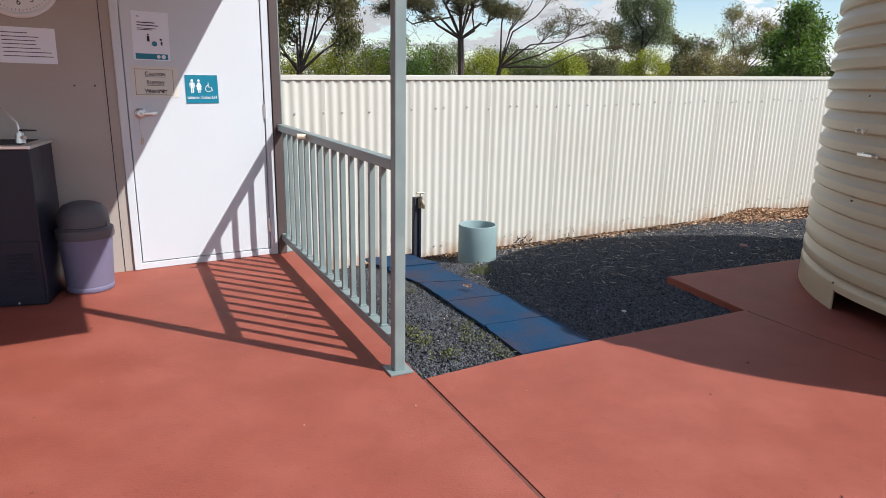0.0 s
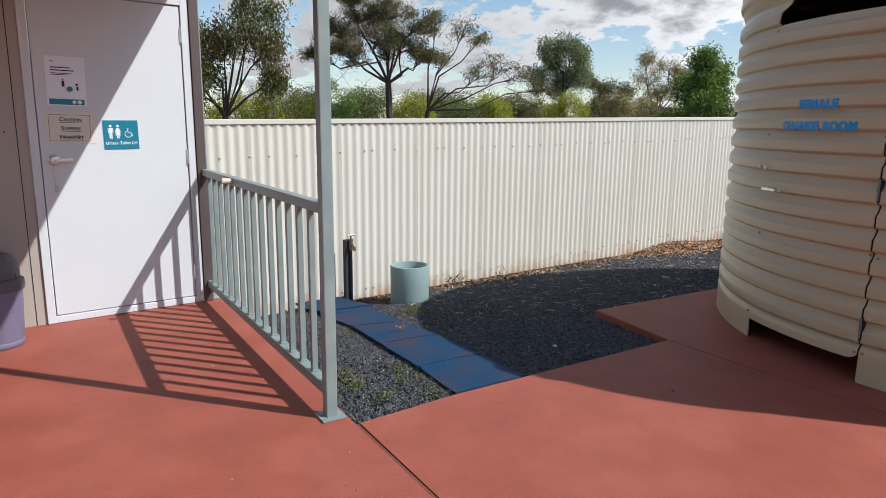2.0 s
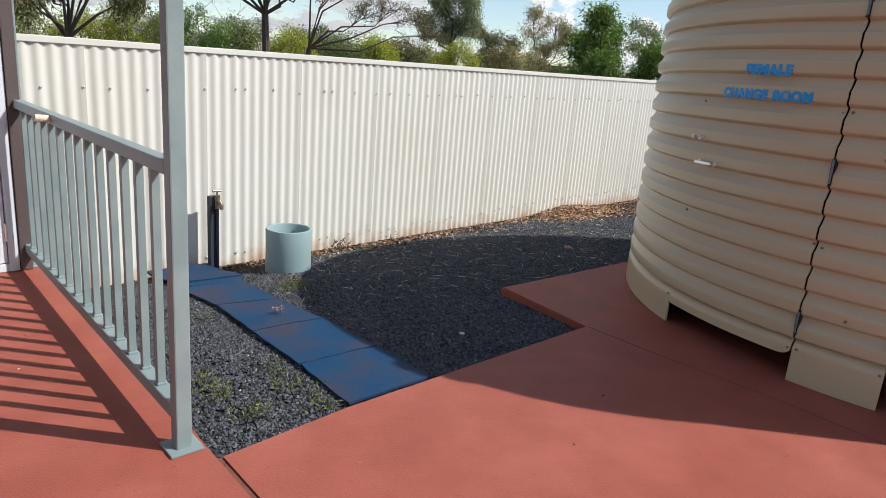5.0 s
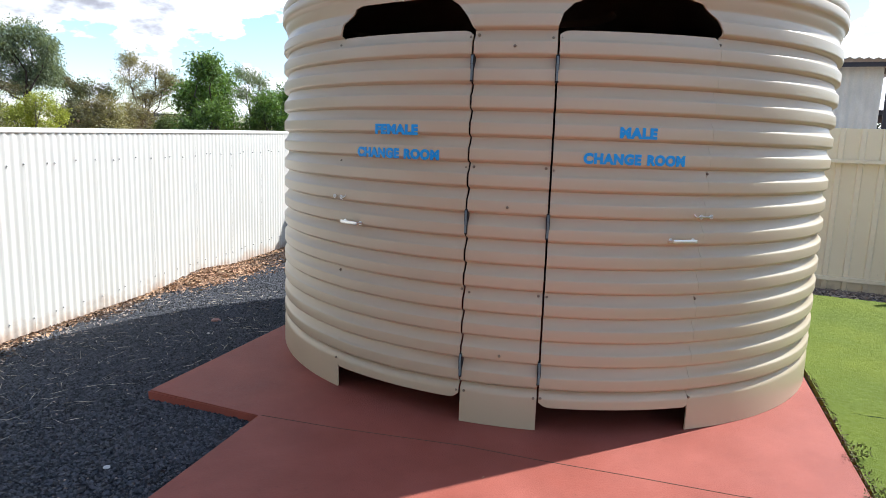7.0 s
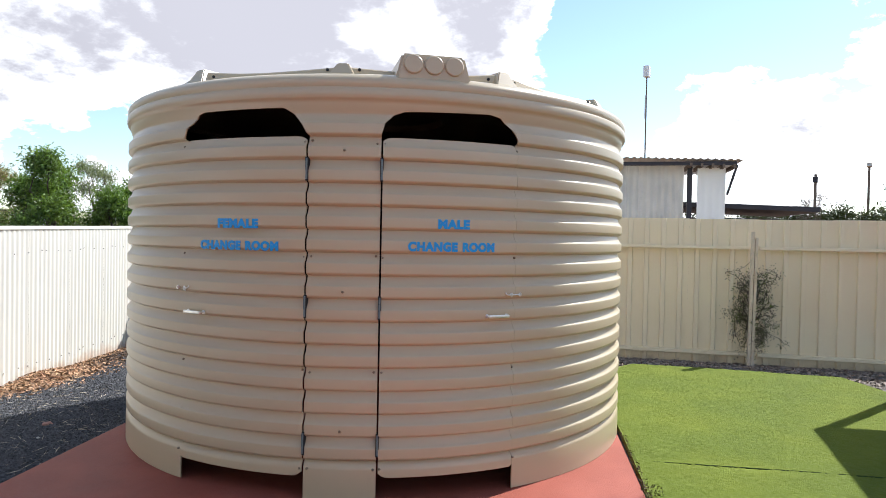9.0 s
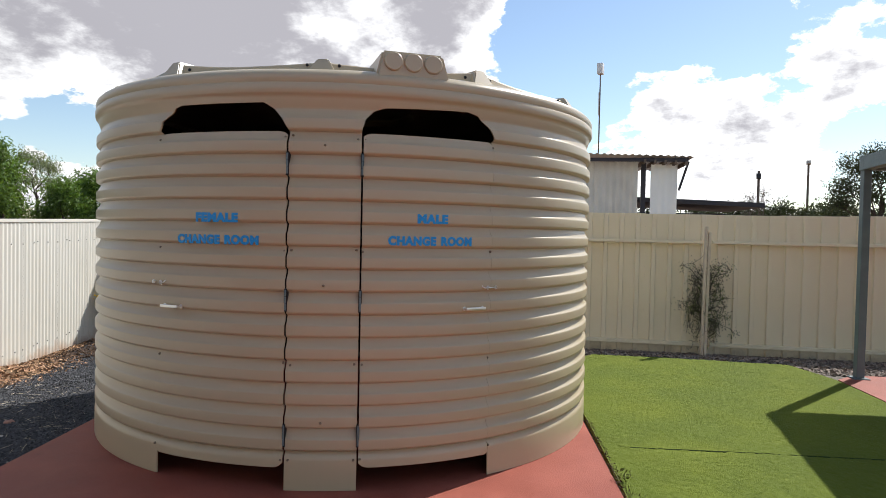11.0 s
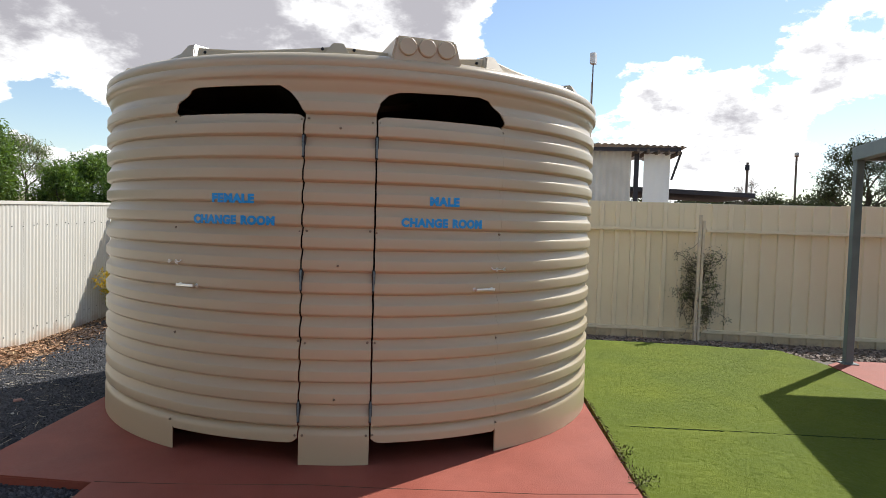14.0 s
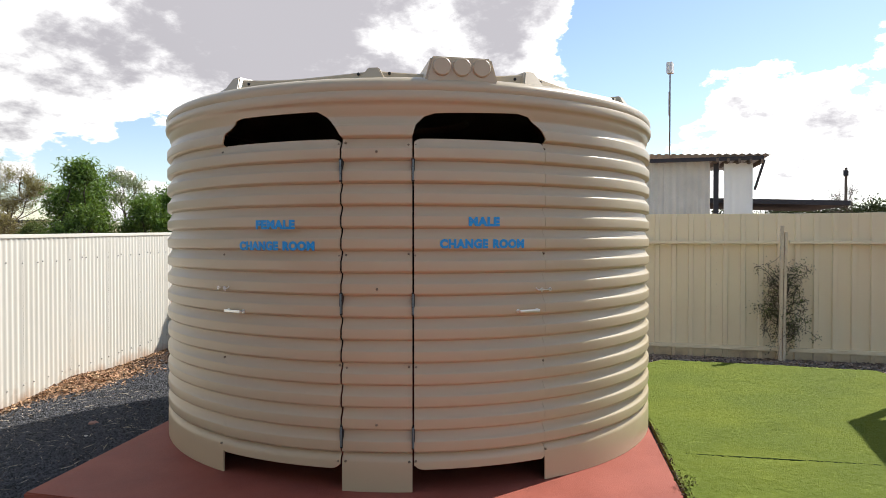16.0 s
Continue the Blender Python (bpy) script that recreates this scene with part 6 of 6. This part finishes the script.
def make_climber():
    """Half-dead shrub on a timber post against the far fence."""
    post = thing("timber_post", RFENCE @ pose(-0.135, -0.36, -0.15, 0, 0.6, 0), "weathered split timber post in front of the fence", "post")
    bm = bmesh.new()
    box(bm, -0.036, -0.002, -0.03, 0.03, 0, 1.65, 0.004)
    part("half_pole", bm, "wood", post)
    bm = bmesh.new()
    box(bm, 0.004, 0.036, -0.03, 0.03, 0, 1.58, 0.004)
    part("half_pole", bm, "wood", post)
    sh = thing("shrub", RFENCE @ pose(-0.09, -0.15, -0.13), "half-dead straggly shrub leaning on the timber post", "shrub")
    rng = random.Random(3)
    bm = bmesh.new()
    ends = []
    for k in range(50):
        p = Vector((rng.uniform(-0.05, 0.05), rng.uniform(-0.03, 0.03), rng.uniform(0.25, 0.95)))
        d = Vector((rng.uniform(-1, 1), rng.uniform(-0.22, 0.10), rng.uniform(-0.1, 0.9))).normalized()
        pts = [p.copy()]
        for _ in range(7):
            d = (d + Vector((rng.uniform(-0.7, 0.7) - 1.8 * p.x, rng.uniform(-0.2, 0.12), rng.uniform(-0.7, 0.5)))).normalized()
            p = p + d * rng.uniform(0.04, 0.09)
            p.y, p.z = max(-0.22, min(0.08, p.y)), max(0.12, min(1.28, p.z))
            pts.append(p.copy())
        tube(bm, pts, [0.006 - 0.0006 * i for i in range(8)], 4, False)
        ends += pts[2:]
    tube(bm, [(0, 0, 0), (0.03, -0.02, 0.4), (0.0, 0.0, 0.9)], [0.014, 0.012, 0.006], 6, False)
    part("stem", bm, "twig", sh)
    leaf_cloud("foliage", "twig", ends, [0.05] * len(ends), 2600, 0.024, 0.4, 8, sh, 0.4)
    leaf_cloud("green_foliage", "leaf_dark", ends, [0.04] * len(ends), 1500, 0.026, 0.4, 18, sh, 0.4)


def make_flower_bush():
    b = thing("bush", FENCE @ pose(3.50, -0.34, -0.20), "yellow flowering bush beside the fence", "bush")
    rng = random.Random(6)
    cs = [(rng.uniform(-0.28, 0.28), rng.uniform(-0.2, 0.2), rng.uniform(0.2, 0.62)) for _ in range(9)]
    bm = bmesh.new()
    for c in cs:
        tube(bm, [(0, 0, 0), (c[0] * 0.4, c[1] * 0.4, c[2] * 0.6), c], [0.012, 0.008, 0.003], 5, False)
    part("stem", bm, "bark", b)
    leaf_cloud("foliage", "leaf_lime", cs, [0.16] * 9, 1600, 0.03, 0, 3, b)
    leaf_cloud("blossom", "flower", cs, [0.18] * 9, 2200, 0.028, 0, 4, b, 0.7)


make_ground()
make_slabs()
make_lawn()
make_fence()
make_right_fence()
make_tank()
make_railing()
make_house()
make_shelter()
make_shed()
make_house_far(23.6, 62)

# trees and bushes behind the long fence
make_gum(-15.0, 14, -0.25, ((0.62, 3.45, 0.42), (0.35, 3.0, 0.36), (0.85, 2.75, 0.28), (0.0, 2.85, 0.38), (-0.55, 2.9, 0.42), (-0.85, 2.35, 0.42), (-0.35, 2.25, 0.38), (0.95, 2.2, 0.20), (0.55, 3.95, 0.30), (-0.8, 1.85, 0.30)), "leaf_gum", "dark drooping eucalypt with a leaning trunk", leaves=66, leaf=0.075, droop=0.6, trunk=0.075, fork=0.6, wiry=2, seed=11)
make_gum(-21.5, 15, 0.0, ((-0.6, 3.3, 0.5), (0.1, 3.5, 0.5), (0.6, 2.9, 0.45), (-0.5, 2.5, 0.5), (0.2, 2.3, 0.45)), "leaf_gum", "dark drooping eucalypt with an open crown", leaves=48, leaf=0.075, droop=0.6, trunk=0.07, seed=12)
make_gum(-2.6, 14.5, 0.3, ((-0.85, 3.15, 0.44), (-0.35, 3.45, 0.46), (0.25, 3.55, 0.46), (0.75, 3.25, 0.40), (-0.1, 3.0, 0.46), (0.45, 2.9, 0.42), (-0.65, 2.75, 0.36), (-1.35, 2.75, 0.30), (0.9, 2.7, 0.28), (0.1, 3.85, 0.34), (-0.6, 3.75, 0.30)), "leaf_wattle", "domed olive wattle over a fan of dark limbs", leaves=116, leaf=0.052, droop=-0.1, trunk=0.075, fork=0.3, wiry=4, seed=13, shoots=9, slim=0.26)
make_gum(4.0, 15, -0.9, ((0.1, 3.35, 0.34), (0.45, 3.05, 0.26), (-0.25, 2.7, 0.30), (1.0, 2.55, 0.36), (1.55, 2.35, 0.34), (0.5, 2.35, 0.28), (1.9, 2.05, 0.26), (-0.5, 3.5, 0.24)), "leaf_wattle", "sparse wattle with dark wiry spreading branches", leaves=34, leaf=0.05, droop=-0.1, trunk=0.055, fork=0.15, wiry=5, seed=14, slim=0.26)
make_gum(12.4, 22, 0.1, ((-0.35, 3.65, 0.36), (0.2, 3.75, 0.36), (0.6, 3.35, 0.34), (-0.15, 3.25, 0.36), (-0.65, 2.75, 0.34), (0.45, 2.8, 0.36), (0.75, 2.95, 0.22), (-0.1, 2.55, 0.28)), "leaf_blue", "tall blue-green gum with clumped leaves", leaves=64, leaf=0.085, droop=0.5, trunk=0.075, wiry=1, seed=15)
make_gum(17.2, 26, 0.0, ((-0.9, 2.95, 0.34), (-0.45, 2.6, 0.36), (-0.7, 2.2, 0.40), (0.2, 2.5, 0.5)), "leaf_gum", "thin grey-green tree behind the fence", leaves=44, leaf=0.08, droop=0.2, trunk=0.06, wiry=3, seed=16)
make_gum(20.0, 26, 0.0, ((-0.3, 3.65, 0.34), (0.45, 3.35, 0.46), (-0.2, 3.0, 0.5), (0.6, 2.7, 0.5), (0.1, 2.4, 0.5), (1.1, 3.1, 0.36)), "leaf_olive", "brownish wattle with a ragged crown", leaves=68, leaf=0.075, droop=0.2, trunk=0.06, wiry=4, seed=26, slim=0.2)
make_gum(23.7, 12.7, 0.0, ((-0.10, 2.34, 0.15), (0.08, 2.42, 0.15), (0.24, 2.20, 0.17), (-0.27, 2.02, 0.16), (0.0, 2.05, 0.19), (0.24, 1.88, 0.18), (-0.22, 1.78, 0.18), (0.05, 1.7, 0.19), (0.28, 1.58, 0.15), (-0.25, 1.45, 0.15)), "leaf_bright", "dense bright green young tree", leaves=50, leaf=0.068, droop=0.15, trunk=0.05, seed=17, slim=0.3)
make_gum(28.2, 12.7, 0.0, ((-0.10, 1.86, 0.14), (0.12, 1.93, 0.14), (0.0, 1.75, 0.17), (0.2, 1.6, 0.15), (-0.2, 1.5, 0.15)), "leaf_bright", "low bright green young tree", leaves=50, leaf=0.068, droop=0.15, trunk=0.045, seed=18, slim=0.3)
make_gum(30.6, 12.8, 0.0, ((-0.12, 2.06, 0.14), (0.12, 2.13, 0.14), (0.0, 1.95, 0.18), (0.22, 1.75, 0.17), (-0.22, 1.65, 0.15), (0.1, 1.5, 0.16)), "leaf_bright", "dense bright green young tree", leaves=50, leaf=0.068, droop=0.15, trunk=0.045, seed=19, slim=0.3)
make_gum(28.0, 30, 0.0, ((-0.2, 3.9, 0.5), (0.4, 3.5, 0.5), (-0.4, 3.0, 0.5), (0.5, 2.8, 0.4)), "leaf_blue", "pale distant gum with a thin crown", leaves=36, leaf=0.09, droop=0.4, trunk=0.07, wiry=3, seed=20)
make_gum(19.6, 30, 0.0, ((1.2, 3.0, 0.5), (1.8, 2.7, 0.5), (0.6, 2.7, 0.4)), "leaf_gum", "grey half-bare tree behind the fence", leaves=10, leaf=0.08, droop=0.2, trunk=0.05, wiry=8, seed=27)
BUSH = "dense scrubby bush behind the fence"
BUSHES = [(-24, 14, 2.3, 2.4, "leaf_dark"), (-20.5, 13, 1.9, 2.2, "leaf_dark"), (-17.5, 17, 2.2, 2.0, "leaf_dark"), (-14.2, 16, 2.05, 1.8, "leaf_lime"), (-11.2, 15, 2.2, 1.8, "leaf_lime"), (-8.6, 17, 2.1, 2.2, "leaf_dark"), (-6.4, 16, 2.4, 1.8, "leaf_green"), (-4.4, 17, 2.3, 1.8, "leaf_dark"), (-2.2, 18, 2.3, 2.0, "leaf_dark"), (0.2, 17, 2.2, 1.8, "leaf_lime"), (2.2, 19, 2.3, 2.0, "leaf_dark"), (4.4, 18, 2.1, 2.0, "leaf_dark"), (6.4, 19, 2.2, 1.6, "leaf_lime"), (8.6, 20, 2.2, 1.8, "leaf_wattle"), (10.6, 21, 2.2, 1.6, "leaf_grey"), (13.2, 17, 2.2, 1.3, "leaf_lime"), (15.4, 21, 2.2, 1.4, "leaf_wattle"), (17.2, 20, 2.3, 1.5, "leaf_olive"), (19.6, 22, 2.3, 1.8, "leaf_olive"), (21.4, 17, 1.8, 0.9, "leaf_dark"), (22.8, 30, 2.2, 2.4, "leaf_grey"), (26.6, 34, 2.2, 3.0, "leaf_dark"), (30.8, 36, 2.3, 3.4, "leaf_grey"), (35.5, 20, 2.4, 2.4, "leaf_dark"), (39.5, 22, 2.6, 2.8, "leaf_dark"), (44, 24, 2.6, 3.0, "leaf_dark")]
for k, (b, dist, top, w, mt) in enumerate(BUSHES):
    make_tree(b, dist, top, w, mt, 9000, 0.045 if dist < 19 else 0.06, 200 + k, BUSH, "bush", crown=0.95, lobes=16, droop=0.1, trunk=0.04, bare=10, squash=0.85, lobe=0.24)
# beyond the far fence
make_gum(92.8, 30, 0.1, ((-0.8, 4.3, 0.55), (-0.1, 4.6, 0.55), (0.6, 4.4, 0.55), (-1.0, 3.5, 0.5), (0.2, 3.8, 0.6), (1.1, 3.7, 0.55), (-0.3, 3.1, 0.55), (0.8, 3.0, 0.5), (-1.2, 2.8, 0.45), (1.5, 3.0, 0.4)), "leaf_shade", "dark spreading tree beyond the far fence", leaves=34, leaf=0.12, droop=0.3, trunk=0.12, wiry=2, seed=31)
make_gum(98.4, 28, 0.0, ((-0.9, 3.1, 0.6), (-0.2, 3.4, 0.6), (0.6, 3.3, 0.6), (1.2, 2.9, 0.55), (-1.3, 2.4, 0.5), (-0.4, 2.5, 0.6), (0.5, 2.4, 0.6)), "leaf_shade", "dark rounded tree beyond the far fence", leaves=46, leaf=0.12, droop=0.3, trunk=0.1, seed=32)
make_tree(85.2, 40, 4.2, 1.8, "twig", 1200, 0.08, 33, "leafless distant tree with bare twigs", crown=0.6, lobes=8, trunk=0.06, bare=20, lobe=0.2)
for k, (b, dist, top, w) in enumerate([(81, 44, 2.9, 4), (84.5, 46, 3.0, 4), (87.5, 44, 3.1, 3.6), (90.5, 46, 3.2, 4.2), (94, 48, 2.9, 4.2), (97.5, 48, 3.0, 4.5), (101, 46, 3.2, 5), (105, 46, 3.2, 5), (77.5, 50, 2.8, 4.5)]):
    make_tree(b, dist, top + 0.15, w, "leaf_shade", 9000, 0.2, 300 + k, "low dark scrub on the skyline", "bush", crown=0.95, lobes=9, trunk=0.06, squash=0.7, lobe=0.34)

p = pole(74.0, 30, 9.2, 0.035, "antenna_mast", "thin antenna mast with a white box on top")
bm = bmesh.new()
box(bm, -0.16, 0.16, -0.12, 0.12, 8.72, 9.2, 0.02)
part("antenna_box", bm, "white_print", p)
bm = bmesh.new()
tube(bm, [(-0.16, 0, 6.9), (-0.16, 0, 7.9)], 0.02, 6)
tube(bm, [(-0.2, 0, 7.35), (0.05, 0, 7.35)], 0.015, 6)
part("whip_aerial", bm, "zinc", p)
p = pole(86.4, 55, 6.7, 0.11, "power_pole", "stout grey timber power pole")
bm = bmesh.new()
box(bm, -0.35, 0.15, -0.15, 0.15, 6.1, 6.5, 0.03)
part("fitting", bm, "stake", p)
p = pole(89.8, 55, 7.2, 0.09, "light_pole", "slender light pole with a twin lamp head")
bm = bmesh.new()
box(bm, -0.5, 0.45, -0.15, 0.15, 7.1, 7.35, 0.03)
part("lamp_head", bm, "zinc", p)
bm = bmesh.new()
box(bm, -1.6, 0.1, -0.06, 0.06, 2.35, 2.5)
part("bracket", bm, "stake", p)

make_mats()
make_pipe()
make_tap()
make_bin()
make_fountain()
make_signs()
make_climber()
make_flower_bush()
make_ground_cover()
